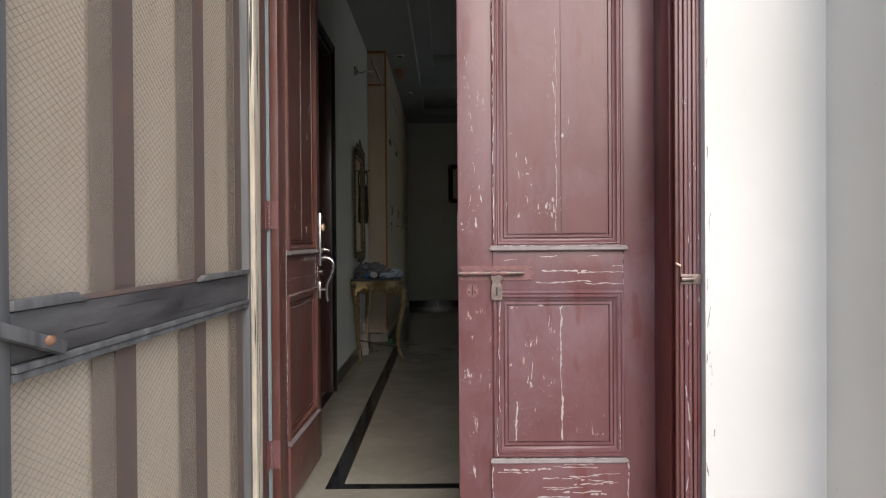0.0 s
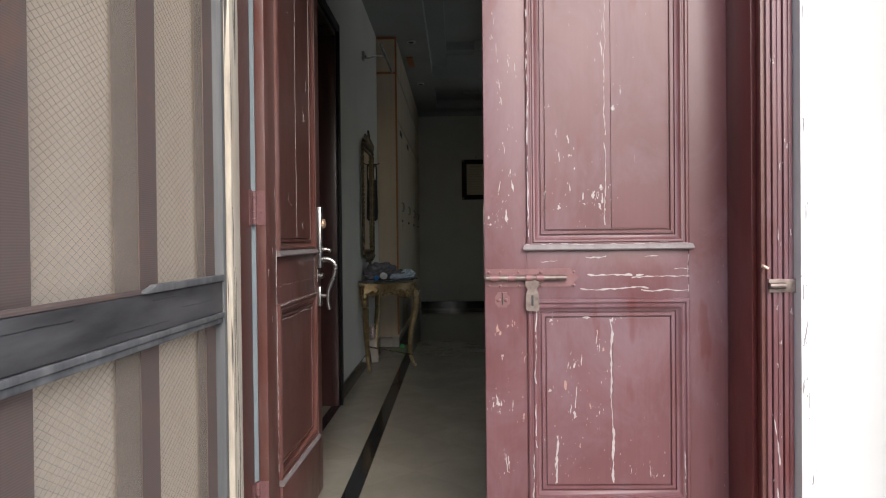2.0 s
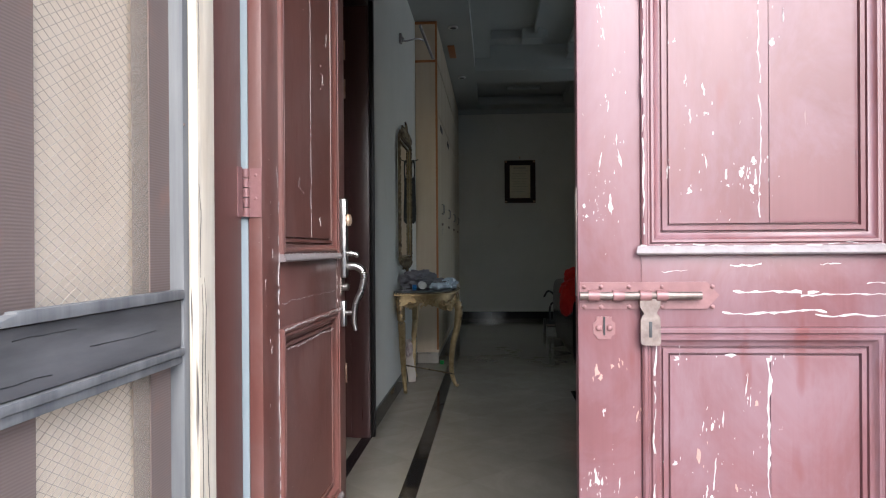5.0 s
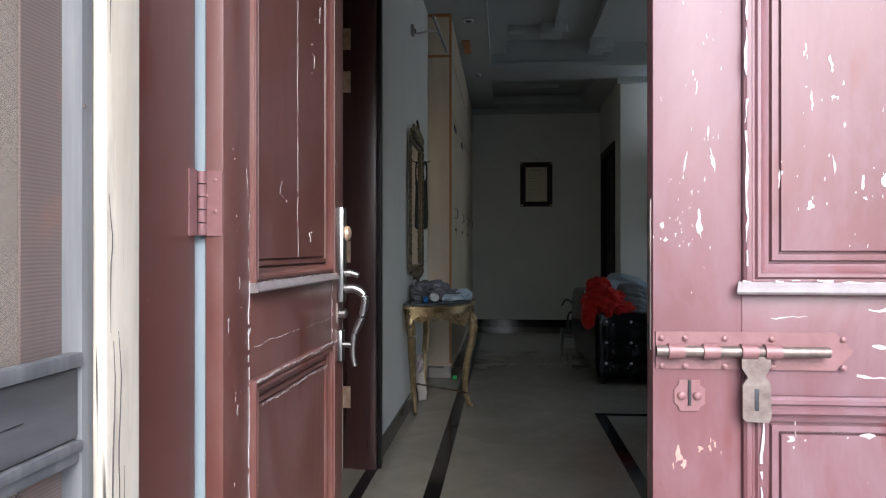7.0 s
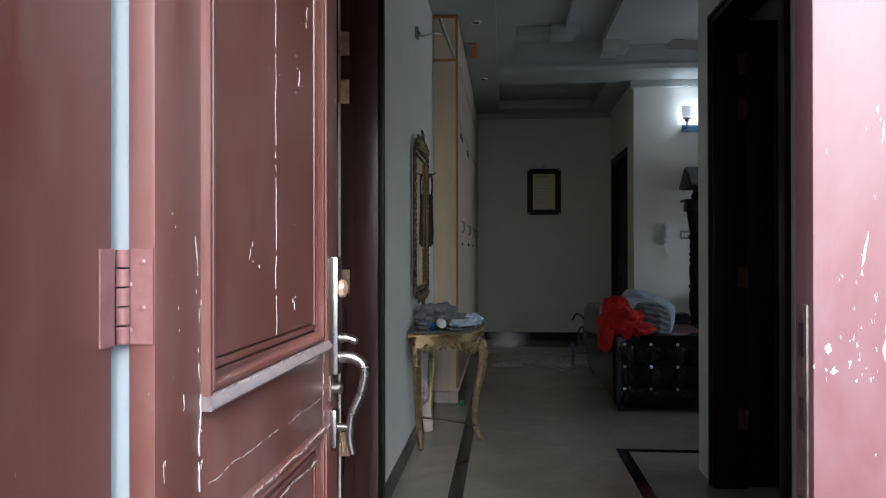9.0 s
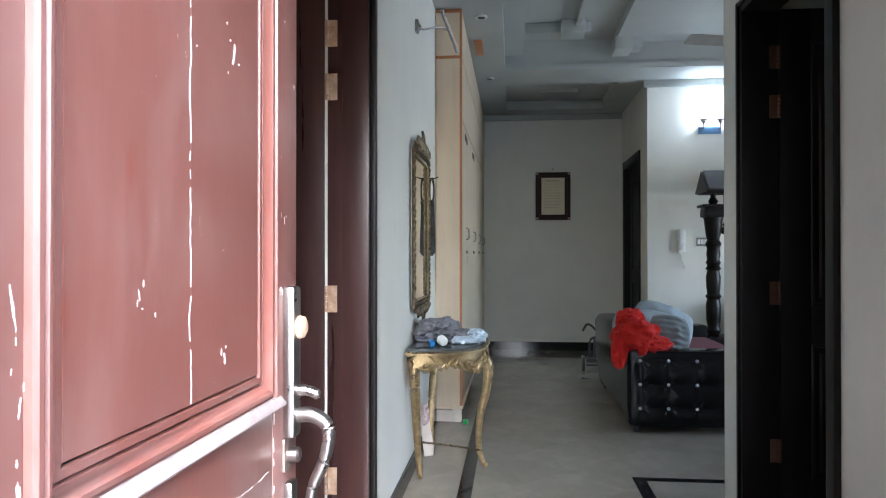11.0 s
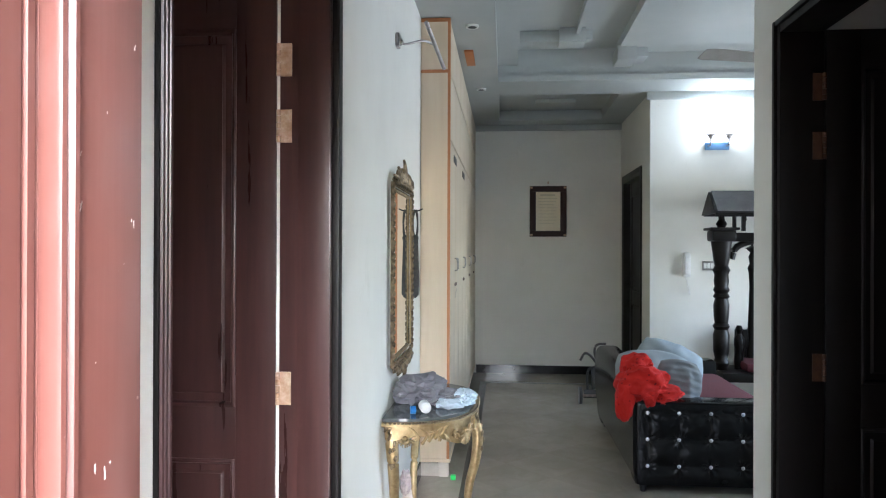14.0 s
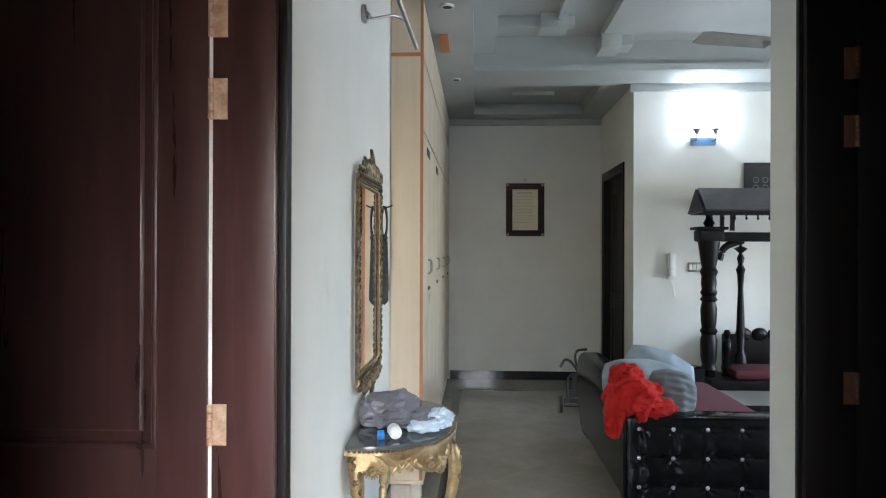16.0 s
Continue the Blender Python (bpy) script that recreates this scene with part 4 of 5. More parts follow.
part("rail_bead", boxed(X1 - 0.004, X1 + 0.002, 1.42, 2.00, 0.947, 0.957, bevel=0.001), M_GAUZE, rail, "torn gauze edge")
for k, (y, z, ln) in enumerate(((1.55, 0.925, 0.20), (1.86, 0.884, 0.26), (2.2, 0.905, 0.18), (1.35, 0.90, 0.15), (2.05, 0.932, 0.12))):
    rng = random.Random(300 + k)
    part("split", tube(bmesh.new(), [(X1 + 0.0042, y + ln * q / 8, z + rng.uniform(-0.0012, 0.0012)) for q in range(9)], [0.0003 + 0.0007 * rng.random() for q in range(9)], 4), M_BLACKP, rail, "dark weather split")


def net(z0, z1):
    def f(u, v):
        y = 1.19 + 1.284 * u
        g = min(abs(((y - 1.60 + 0.25) % 0.5) - 0.25), 0.12) / 0.12
        return Vector((-0.140 + 0.005 * (1 - g) + 0.0022 * noise.noise(Vector((0, y * 4, v * 3))), y, z0 + (z1 - z0) * v))
    return sheet(bmesh.new(), f, 70, 24, 0.003)


def diamond_wires(y0, y1, z0, z1, pitch=0.026, rise=0.56):
    """Crossed thin wires, clipped to the rectangle."""
    bmx = bmesh.new()
    rng = random.Random(int(z1 * 100))
    span = (z1 - z0) / rise
    for sgn in (1, -1):
        start = y0 - span if sgn > 0 else y0
        for k in range(int((y1 - y0 + span) / pitch)):
            c = start + pitch * k + rng.uniform(-0.0012, 0.0012)
            pts = []
            for q in range(7):
                v = q / 6
                y = c + sgn * span * v if sgn > 0 else c - span * v
                pts.append((y, z0 + (z1 - z0) * v))
            ya, yb = pts[0][0], pts[-1][0]
            lo, hi = sorted(((y0 - ya) / (yb - ya), (y1 - ya) / (yb - ya)))
            lo, hi = max(lo, 0.0), min(hi, 1.0)
            if hi - lo < 0.02:
                continue
            line = [(-0.1305 + rng.uniform(-0.0005, 0.0005), ya + (yb - ya) * w, z0 + (z1 - z0) * w + rng.uniform(-0.0007, 0.0007)) for w in (lo + (hi - lo) * q / 5 for q in range(6))]
            tube(bmx, line, 0.00045, 3, False)
    return bmx


for z0, z1 in ((0.15, 0.872), (0.94, 2.33)):
    part("backing_cloth", net(z0, z1), M_WIRE, sc, "dusty beige woven cloth behind the wires")
    tagged(part("wire_net", diamond_wires(1.19, 2.45, z0, z1), M_WIREMETAL, sc, "thin diamond wire net"), kind="stuff")
    for y0, wd_, fold_w in ((1.577, 0.096, 0.09), (2.035, 0.085, 0.10), (2.405, 0.069, 0.05)):
        part("gauze_band", boxed(-0.1285, -0.126, y0, y0 + wd_, z0, z1), M_GAUZE, sc, "brown gauze band")
        # Thin see-through strip: the fold's shade put into colour.
        part("fold_shade_band", boxed(-0.1295, -0.1287, y0 - fold_w, y0 + 0.002, z0, z1), M_FOLDSHADE, sc, "soft fold shading painted beside the gauze")
bm = boxed(-0.010, 0.010, -0.16, 0.16, -0.011, 0.011, bevel=0.004)
bm.transform(pose(-0.092, 1.16, 0.923, -16, 0, 0))
part("loose_strip", bm, M_GREYWOOD_V, sc, "broken strip of moulding hanging loose")
part("rusty_nail", ellipsoid(bmesh.new(), (-0.083, 1.262, 0.897), (0.007, 0.016, 0.009), level=2), M_RUST, sc, "rusty nail head")
for z in (1.235, 1.7, 0.52):
    part("nail", ellipsoid(bmesh.new(), (X1 + 0.008, 2.478, z), (0.002, 0.003, 0.003), level=1), M_IRON, sc)

# two dark doors in the hall
HRAILS = [(0.0, 0.22), (0.834, 1.002), (2.215, 2.36)]


def hall_door(name, label, at, w, mat):
    d = thing(name, label, "door", at)
    d["kind"] = "structure"
    LOCAL.add(d.name)
    panelled(d, w, 2.36, 0.04, 0.132, HRAILS, mat, mat, PLAIN, False)
    return d


dl = hall_door("door_2", "open dark walnut panelled door", (-1.381, 5.226, 0), 0.94, M_BROWN)
fl = thing("door_frame", "dark walnut door lining with brass hinges", "door frame", (-0.35, 4.7, 0))
fl["kind"] = "structure"
part("jamb", boxed(-0.428, -0.262, 5.222, 5.2495, 0.0, 2.38, bevel=0.002), M_BROWN, fl)
part("door_stop", boxed(-0.366, -0.263, 5.211, 5.2215, 0.0, 2.35, bevel=0.002), M_BROWN, fl)
part("jamb", boxed(-0.432, -0.268, 4.1255, 4.14, 0.0, 2.38, bevel=0.002), M_BROWN, fl)
part("head", boxed(-0.432, -0.262, 4.14, 5.222, 2.35, 2.379, bevel=0.002), M_BROWN, fl)
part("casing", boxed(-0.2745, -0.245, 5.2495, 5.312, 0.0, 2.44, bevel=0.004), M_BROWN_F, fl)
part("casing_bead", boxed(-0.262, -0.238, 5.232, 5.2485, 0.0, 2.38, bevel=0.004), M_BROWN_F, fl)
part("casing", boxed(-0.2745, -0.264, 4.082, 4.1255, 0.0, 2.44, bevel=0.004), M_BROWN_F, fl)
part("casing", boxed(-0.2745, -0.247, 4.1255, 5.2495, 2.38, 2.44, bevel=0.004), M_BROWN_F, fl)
for k in range(3):
    part("casing_bead", tube(bmesh.new(), [(-0.2635, 4.090 + 0.014 * k, 0.0), (-0.2635, 4.090 + 0.014 * k, 2.43)], 0.0052, 8), M_BROWN, fl)
# Added cream strip in place of the lit room seen through the gap.
part("gap_strip", boxed(-0.4405, -0.4285, 5.232, 5.249, 0.0, 2.36), M_WALL, fl, "pale strip added where light shows in the hinge gap")
for z in (0.30, 1.014, 1.849, 2.06):
    hinge("hinge", -0.425, 5.2205, z, fl, M_BRASS, 0.105)
# Right door and lining: the gloom of that side is in their colour.
dr = hall_door("door_3", "open panelled door, shade painted into its near-black", (1.512, 5.855, 0), 0.94, M_BROWN_F)
fr2 = thing("door_frame", "near-black door lining and brown hinges, shade in their colour", "door frame", (1.42, 5.4, 0))
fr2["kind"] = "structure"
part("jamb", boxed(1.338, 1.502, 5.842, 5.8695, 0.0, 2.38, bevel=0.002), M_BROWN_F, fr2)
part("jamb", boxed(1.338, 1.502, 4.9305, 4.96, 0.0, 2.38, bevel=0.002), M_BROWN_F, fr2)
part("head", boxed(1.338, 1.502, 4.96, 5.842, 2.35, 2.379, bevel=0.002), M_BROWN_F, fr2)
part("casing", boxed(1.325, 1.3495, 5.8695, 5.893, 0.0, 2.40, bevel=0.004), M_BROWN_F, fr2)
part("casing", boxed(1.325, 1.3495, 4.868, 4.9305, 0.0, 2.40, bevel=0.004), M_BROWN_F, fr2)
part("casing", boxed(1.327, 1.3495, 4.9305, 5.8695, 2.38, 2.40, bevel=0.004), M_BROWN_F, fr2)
for z in (0.30, 1.013, 1.86, 2.085):
    hinge("hinge", 1.495, 5.8405, z, fr2, M_BRASS_DIM, 0.105, -1)

# closed door at the end of the passage
fd = thing("door_4", "closed near-black passage door", "door", (1.76, 11.68, 0), -90)
fd["kind"] = "structure"
LOCAL.add(fd.name)
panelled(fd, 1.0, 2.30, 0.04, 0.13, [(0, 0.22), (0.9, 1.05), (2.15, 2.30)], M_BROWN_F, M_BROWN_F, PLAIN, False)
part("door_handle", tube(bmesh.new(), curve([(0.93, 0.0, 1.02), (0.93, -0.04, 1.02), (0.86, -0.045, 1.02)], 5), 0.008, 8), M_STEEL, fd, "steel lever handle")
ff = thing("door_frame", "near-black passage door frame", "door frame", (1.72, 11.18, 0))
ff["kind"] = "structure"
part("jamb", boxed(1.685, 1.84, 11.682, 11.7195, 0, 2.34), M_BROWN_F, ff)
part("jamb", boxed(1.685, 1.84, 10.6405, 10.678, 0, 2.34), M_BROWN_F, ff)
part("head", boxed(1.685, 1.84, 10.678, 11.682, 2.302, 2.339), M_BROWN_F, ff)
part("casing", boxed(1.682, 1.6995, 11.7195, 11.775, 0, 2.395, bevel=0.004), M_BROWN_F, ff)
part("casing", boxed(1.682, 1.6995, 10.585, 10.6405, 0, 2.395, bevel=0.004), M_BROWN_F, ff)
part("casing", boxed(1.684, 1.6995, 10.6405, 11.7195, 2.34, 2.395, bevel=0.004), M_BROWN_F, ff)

# ---- hall furniture ----
WX, WY0, WY1 = -0.075, 7.76, 11.93
wd = thing("wardrobe", "tall pale oak laminate wardrobe with orange edging", "wardrobe", (-0.17, 9.8, 0))
part("plinth", boxed(-0.272, WX - 0.03, WY0 + 0.03, WY1, 0.0, 0.085), M_CARD, wd, "worn pale plinth")
part("foot", boxed(WX - 0.075, WX - 0.005, WY0 + 0.005, WY0 + 0.07, 0.0, 0.10, bevel=0.012), M_CARD, wd, "worn bracket foot")
part("base_rail", boxed(-0.272, WX + 0.006, WY0 - 0.004, WY1, 0.10, 0.125, bevel=0.004), M_LAM, wd)
part("side_panel", boxed(-0.272, WX - 0.018, WY0, WY0 + 0.018, 0.125, 2.690), M_LAM, wd, "pale oak grained side panel")
part("side_panel", boxed(-0.272, WX - 0.018, WY0, WY0 + 0.018, 2.712, 3.03), M_LAM, wd, "pale oak grained loft side panel")
part("edge_band", boxed(WX - 0.018, WX, WY0 - 0.002, WY0 + 0.02, 0.125, 3.055), M_EDGE, wd, "orange wooden edge band")
part("edge_band", boxed(-0.272, WX - 0.018, WY0 - 0.003, WY0 + 0.018, 2.690, 2.712), M_EDGE, wd, "orange wooden edge band")
part("edge_band", boxed(-0.272, WX - 0.018, WY0 - 0.003, WY0 + 0.018, 3.03, 3.055), M_EDGE, wd, "orange wooden edge band")
part("carcass", boxed(-0.272, WX - 0.022, WY0 + 0.018, WY1, 0.125, 3.055), M_LAMD, wd)
NW = 8
dw = (WY1 - WY0 - 0.03) / NW
for k in range(NW):
    y0 = WY0 + 0.022 + k * dw
    d = part("wardrobe_door", boxed(WX - 0.021, WX - 0.002, y0 + 0.002, y0 + dw - 0.002, 0.13, 2.24, bevel=0.002), M_LAMD, wd, "beige laminate door")
    part("loft_door", boxed(WX - 0.021, WX - 0.002, y0 + 0.002, y0 + dw - 0.002, 2.26, 2.69, bevel=0.002), M_LAMD, wd)
    part("loft_door", boxed(WX - 0.021, WX - 0.002, y0 + 0.002, y0 + dw - 0.002, 2.712, 3.04, bevel=0.002), M_LAMD, wd)
    yh = y0 + (dw - 0.05 if k % 2 == 0 else 0.05)
    part("handle", tube(bmesh.new(), curve([(WX - 0.002, yh, 1.36), (WX + 0.017, yh, 1.372), (WX + 0.017, yh, 1.44), (WX - 0.002, yh, 1.452)], 5), 0.005, 8), M_STEEL, d, "small steel bow handle")
    part("lock", ellipsoid(bmesh.new(), (WX + 0.002, yh, 1.26), (0.008, 0.011, 0.014), level=2), M_IRON, d)
for yv, zz in ((8.25, 2.14), (9.3, 2.14)):
    part("vent_slot", boxed(WX - 0.003, WX + 0.002, yv - 0.14, yv + 0.14, zz, zz + 0.05), M_BROWN_F, wd, "dark open slot")
key = thing("key_bunch", "small steel keys hanging from a wardrobe lock", "keys", (WX + 0.004, 8.20, 1.20))
part("ring", tube(bmesh.new(), [(WX + 0.012, 8.25 + 0.012 * math.cos(a / 2), 1.222 + 0.012 * math.sin(a / 2)) for a in range(13)], 0.0012, 6), M_STEEL, key)
part("key", boxed(WX + 0.006, WX + 0.009, 8.242, 8.256, 1.16, 1.215, bevel=0.001), M_STEEL, key)

# half-round gilt console table
TC, TH, TD, TW = 6.715, 0.738, 0.42, 0.49
WL = -0.272
ct = thing("console_table", "gilt carved half-round console with a dark glass top", "console table", (WL + 0.2, TC, 0))


def bow(u, grow=0.0):
    """The rim of the top, from the near end at the wall round to the far end."""
    a = math.pi * u
    c, s2 = math.cos(a), math.sin(a)
    k = abs(c) ** 0.75 * (1 if c > 0 else -1)
    return Vector((WL + 0.004 + (TD + grow) * s2 ** 0.8, TC - (TW + grow) * k, 0))


def rim_slab(z0, z1, grow, n=48):
    bmx = bmesh.new()
    ring = [bow(i / n, grow) for i in range(n + 1)]
    lo = [bmx.verts.new((p.x, p.y, z0)) for p in ring]
    hi = [bmx.verts.new((p.x, p.y, z1)) for p in ring]
    bmx.faces.new(lo[::-1])
    bmx.faces.new(hi)
    for i in range(n + 1):
        j = (i + 1) % (n + 1)
        bmx.faces.new((lo[i], lo[j], hi[j], hi[i]))
    return bmx


part("table_top", rim_slab(TH - 0.014, TH, -0.012), M_DARKGLASS, ct, "smoked glass top")
part("top_frame", rim_slab(TH - 0.034, TH - 0.0145, 0.004), M_GOLD, ct, "gilt rim")
bm = bmesh.new()
for i in range(90):
    p = bow((i + 0.5) / 90, 0.004)
    ellipsoid(bm, (p.x, p.y, TH - 0.018), (0.0085, 0.0085, 0.007), level=1)
tagged(part("rope_edge", bm, M_GOLDD, ct, "beaded gilt edge"), kind="stuff")


def apron(u, v):
    p = bow(0.02 + 0.96 * u, -0.025)
    belly = max(math.exp(-((u - 0.33) / 0.13) ** 2), math.exp(-((u - 0.72) / 0.11) ** 2))
    depth = 0.050 + 0.068 * belly + 0.03 * math.exp(-(u / 0.05) ** 2)
    return Vector((p.x, p.y, TH - 0.034 - depth * v))


part("apron", sheet(bmesh.new(), apron, 60, 6, 0.012), M_GOLD, ct, "scalloped gilt apron")


def rim_frame(u, out):
    """A point on the apron's face, with its tangent and outward normal."""
    tg = (bow(min(u + 0.02, 1.0), -0.02) - bow(max(u - 0.02, 0.0), -0.02)).normalized()
    nrm = Vector((-tg.y, tg.x, 0))
    p = bow(u, -0.02)
    if nrm.dot(p - Vector((WL, TC, 0))) < 0:
        nrm = -nrm
    return p + nrm * out, tg, nrm


def scroll(bmx, c, tang, r0, flip=1, turns=1.4, th=0.008):
    pts = []
    for k in range(22):
        a = turns * 2 * math.pi * k / 21
        r = r0 * (1 - 0.8 * k / 21)
        pts.append(Vector(c) + tang * (flip * r * math.cos(a)) + Vector((0, 0, r * math.sin(a))))
    return tube(bmx, pts, [th * (1 - 0.5 * k / 21) for k in range(22)], 6)


for uc, sz in ((0.33, 1.0), (0.06, 0.6), (0.72, 0.9)):
    bm = bmesh.new()
    p, tg, nrm = rim_frame(uc, 0.014)
    hub = Vector((p.x, p.y, TH - 0.088))
    # fan of ribs
    for k in range(-4, 5):
        a = radians(k * 19)
        tip = hub + tg * (math.sin(a) * 0.060 * sz) + Vector((0, 0, -math.cos(a) * 0.066 * sz)) + nrm * 0.004
        tube(bm, [hub, hub.lerp(tip, 0.55) + nrm * 0.007, tip], [0.0035, 0.0085 * sz, 0.0065 * sz], 7)
    ellipsoid(bm, hub + nrm * 0.004, (0.014, 0.014, 0.014), level=2)
    # scrolls and curling leaves running away from the fan
    for side in (1, -1):
        for q in range(5):
            uq = uc + side * (0.055 + 0.042 * q) * sz
            if not 0.03 < uq < 0.97:
                continue
            c, tq, nq = rim_frame(uq, 0.012)
            drop = 0.098 - 0.009 * q
            if q == 0:
                scroll(bm, (c.x, c.y, TH - drop), tq, 0.026 * sz, side, 1.5, 0.0075)
            else:
                z = TH - drop
                leaf = [c + Vector((0, 0, z - 0.026)), c + tq * side * 0.012 + nq * 0.006 + Vector((0, 0, z - 0.008)), c + tq * side * 0.030 + Vector((0, 0, z + 0.014)), c + tq * side * 0.052 + Vector((0, 0, z + 0.026))]
                tube(bm, curve(leaf, 4), [0.010 * (1 - 0.75 * i / 12) for i in range(len(curve(leaf, 4)))], 6)
    tagged(part("shell_carving", bm, M_GOLD, ct, "carved gilt shell and scrolls"), kind="stuff")

def cabriole(top, foot, out):
    o = Vector(out)
    top, foot = Vector(top), Vector(foot)
    mid = top.lerp(foot, 0.5)
    return curve([top, top.lerp(foot, 0.14) + o * 0.045, top.lerp(foot, 0.34) + o * 0.032, mid + Vector((0, 0, -0.03)) - o * 0.004, top.lerp(foot, 0.8) - o * 0.022, foot + Vector((0, 0, 0.03)), foot + o * 0.025 + Vector((0, 0, 0.012))], 7)


for tp, ft, ou in (((WL + 0.035, 6.30, TH - 0.05), (WL + 0.055, 6.42, 0.0), (0.2, -1, 0)), ((WL + 0.035, 7.18, TH - 0.05), (WL + 0.055, 7.06, 0.0), (0.2, 1, 0)), ((0.105, 6.62, TH - 0.05), (0.125, 6.66, 0.0), (1, -0.15, 0))):
    pts = cabriole(tp, ft, ou)
    n = len(pts)
    rad = [0.034 - 0.021 * min(1, i / n * 1.15) for i in range(n)]
    rad[-1] = 0.008
    rad[-3] = 0.015
    leg = part("leg", tube(bmesh.new(), pts, rad, 10), M_GOLD, ct, "gilt cabriole leg")
    bm = bmesh.new()
    o = Vector(ou).normalized()
    sd = o.cross(Vector((0, 0, 1)))
    for k in range(6):
        q = pts[1 + k * 2] + o * rad[1 + k * 2] * 0.85
        ellipsoid(bm, q + sd * (0.010 if k % 2 else -0.010), (0.010, 0.010, 0.019), (0, 20, 25 * k), 1)
        if k % 2:
            scroll(bm, q + o * 0.004, sd, 0.014 - 0.001 * k, 1 if k % 4 == 1 else -1, 1.3, 0.004)
    scroll(bm, pts[1] + o * 0.040, Vector((0, 0, 0)) + sd, 0.030, 1)
    tagged(part("leg_carving", bm, M_GOLDD, leg, "carved leaf drops"), kind="stuff")
part("stretcher", tube(bmesh.new(), curve([(WL + 0.06, 6.42, 0.20), (-0.06, 6.56, 0.15), (0.12, 6.65, 0.10)], 6), 0.006, 8), M_GOLDD, ct, "thin curved stretcher")

# things on and under the console
cl = solid("towel", lump(lump(bmesh.new(), (-0.14, 6.66, TH + 0.055), (0.115, 0.16, 0.065), 2, 0.45, 2.6, 4, TH + 0.002), (-0.02, 6.60, TH + 0.03), (0.11, 0.09, 0.035), 5, 0.5, 2.8, 4, TH + 0.002), M_GREYCLOTH, "crumpled grey towel on the console", "towel")
solid("cloth", lump(lump(bmesh.new(), (0.085, 6.60, TH + 0.033), (0.055, 0.10, 0.036), 7, 0.4, 2.8, 4, TH + 0.002), (0.02, 6.50, TH + 0.02), (0.06, 0.06, 0.022), 9, 0.4, 2.8, 3, TH + 0.002), M_BLUECLOTH, "folded light blue cloth on the console", "cloth")
bt = thing("bottle", "small white bottle with a blue cap lying down", "bottle", (-0.13, 6.36, TH + 0.03))
part("bottle_body", tube(bmesh.new(), [(-0.075, 6.325, TH + 0.031), (-0.077, 6.332, TH + 0.033), (-0.092, 6.385, TH + 0.034), (-0.098, 6.40, TH + 0.033)], [0.018, 0.026, 0.027, 0.018], 16), M_WHITE, bt)
part("cap", tube(bmesh.new(), [(-0.152, 6.345, TH + 0.02), (-0.128, 6.352, TH + 0.02)], 0.0185, 14), M_BLUE, bt, "blue cap")
solid("remote_control", boxed(-0.02, 0.03, 6.74, 6.90, TH + 0.001, TH + 0.022, bevel=0.005), M_BLACKP, "black remote control on the console", "remote control")
bm = extruded(((-0.026, 0.0), (0.030, 0.0), (0.036, 0.05), (0.020, 0.30), (-0.018, 0.31), (-0.030, 0.12)), -0.006, 0.006)
bm.transform(pose(-0.218, 6.86, 0.003, -4, -5, 14))
solid("board", bm, M_CARD, "short pale wooden board leaning under the console", "board")
solid("cloth", lump(bmesh.new(), (-0.235, 6.80, 0.27), (0.026, 0.045, 0.06), 6, 0.35, 2.4, 4), M_CLOTHPINK, "small crumpled pinkish rag hung behind the console leg", "cloth")
solid("plastic_cap", boxed(-0.062, -0.028, 7.70, 7.73, 0.003, 0.035, bevel=0.004), M_GREEN, "small green plastic cap on the floor", "cap")

# gilt mirror
MY0, MY1, MZ0, MZ1, MX = 6.42, 7.12, 0.945, 1.835, -0.272
mr = thing("wall_mirror", "tall mirror in a carved tarnished gilt frame", "mirror", (MX, 6.83, 0.9))
part("mirror_glass", boxed(MX + 0.006, MX + 0.012, MY0 + 0.012, MY1 - 0.012, MZ0 + 0.012, MZ1 - 0.012), M_MIRROR, mr, "slightly clouded mirror glass")


def carved_bar(a, b, r):
    a, b = Vector(a), Vector(b)
    bmx = tube(bmesh.new(), [a, b], [r * 0.8, r * 0.8], 8)
    n = int((b - a).length / 0.03)
    d = (b - a).normalized()
    s2 = d.cross(Vector((1, 0, 0)))
    for i in range(n):
        c = a.lerp(b, (i + 0.5) / n)
        ellipsoid(bmx, c + Vector((0.008, 0, 0)) + s2 * (0.007 * (1 if i % 2 else -1)), (0.010, 0.008 + 0.012 * abs(d.y), 0.008 + 0.012 * abs(d.z)), (25 if i % 2 else -25, 0, 0), 1)
    return bmx


for a, b in (((MX + 0.02, MY0, MZ0), (MX + 0.02, MY0, MZ1)), ((MX + 0.02, MY1, MZ0), (MX + 0.02, MY1, MZ1)), ((MX + 0.02, MY0, MZ0), (MX + 0.02, MY1, MZ0)), ((MX + 0.02, MY0, MZ1), (MX + 0.02, MY1, MZ1))):
    part("frame_bar", carved_bar(a, b, 0.011), M_GOLDD, mr)
    a2, b2 = Vector(a), Vector(b)
    mid = Vector((MX + 0.014, (MY0 + MY1) / 2, (MZ0 + MZ1) / 2))
    part("inner_bar", tube(bmesh.new(), [a2 + (mid - a2).normalized() * 0.035, b2 + (mid - b2).normalized() * 0.035], 0.005, 8), M_GOLD, mr)
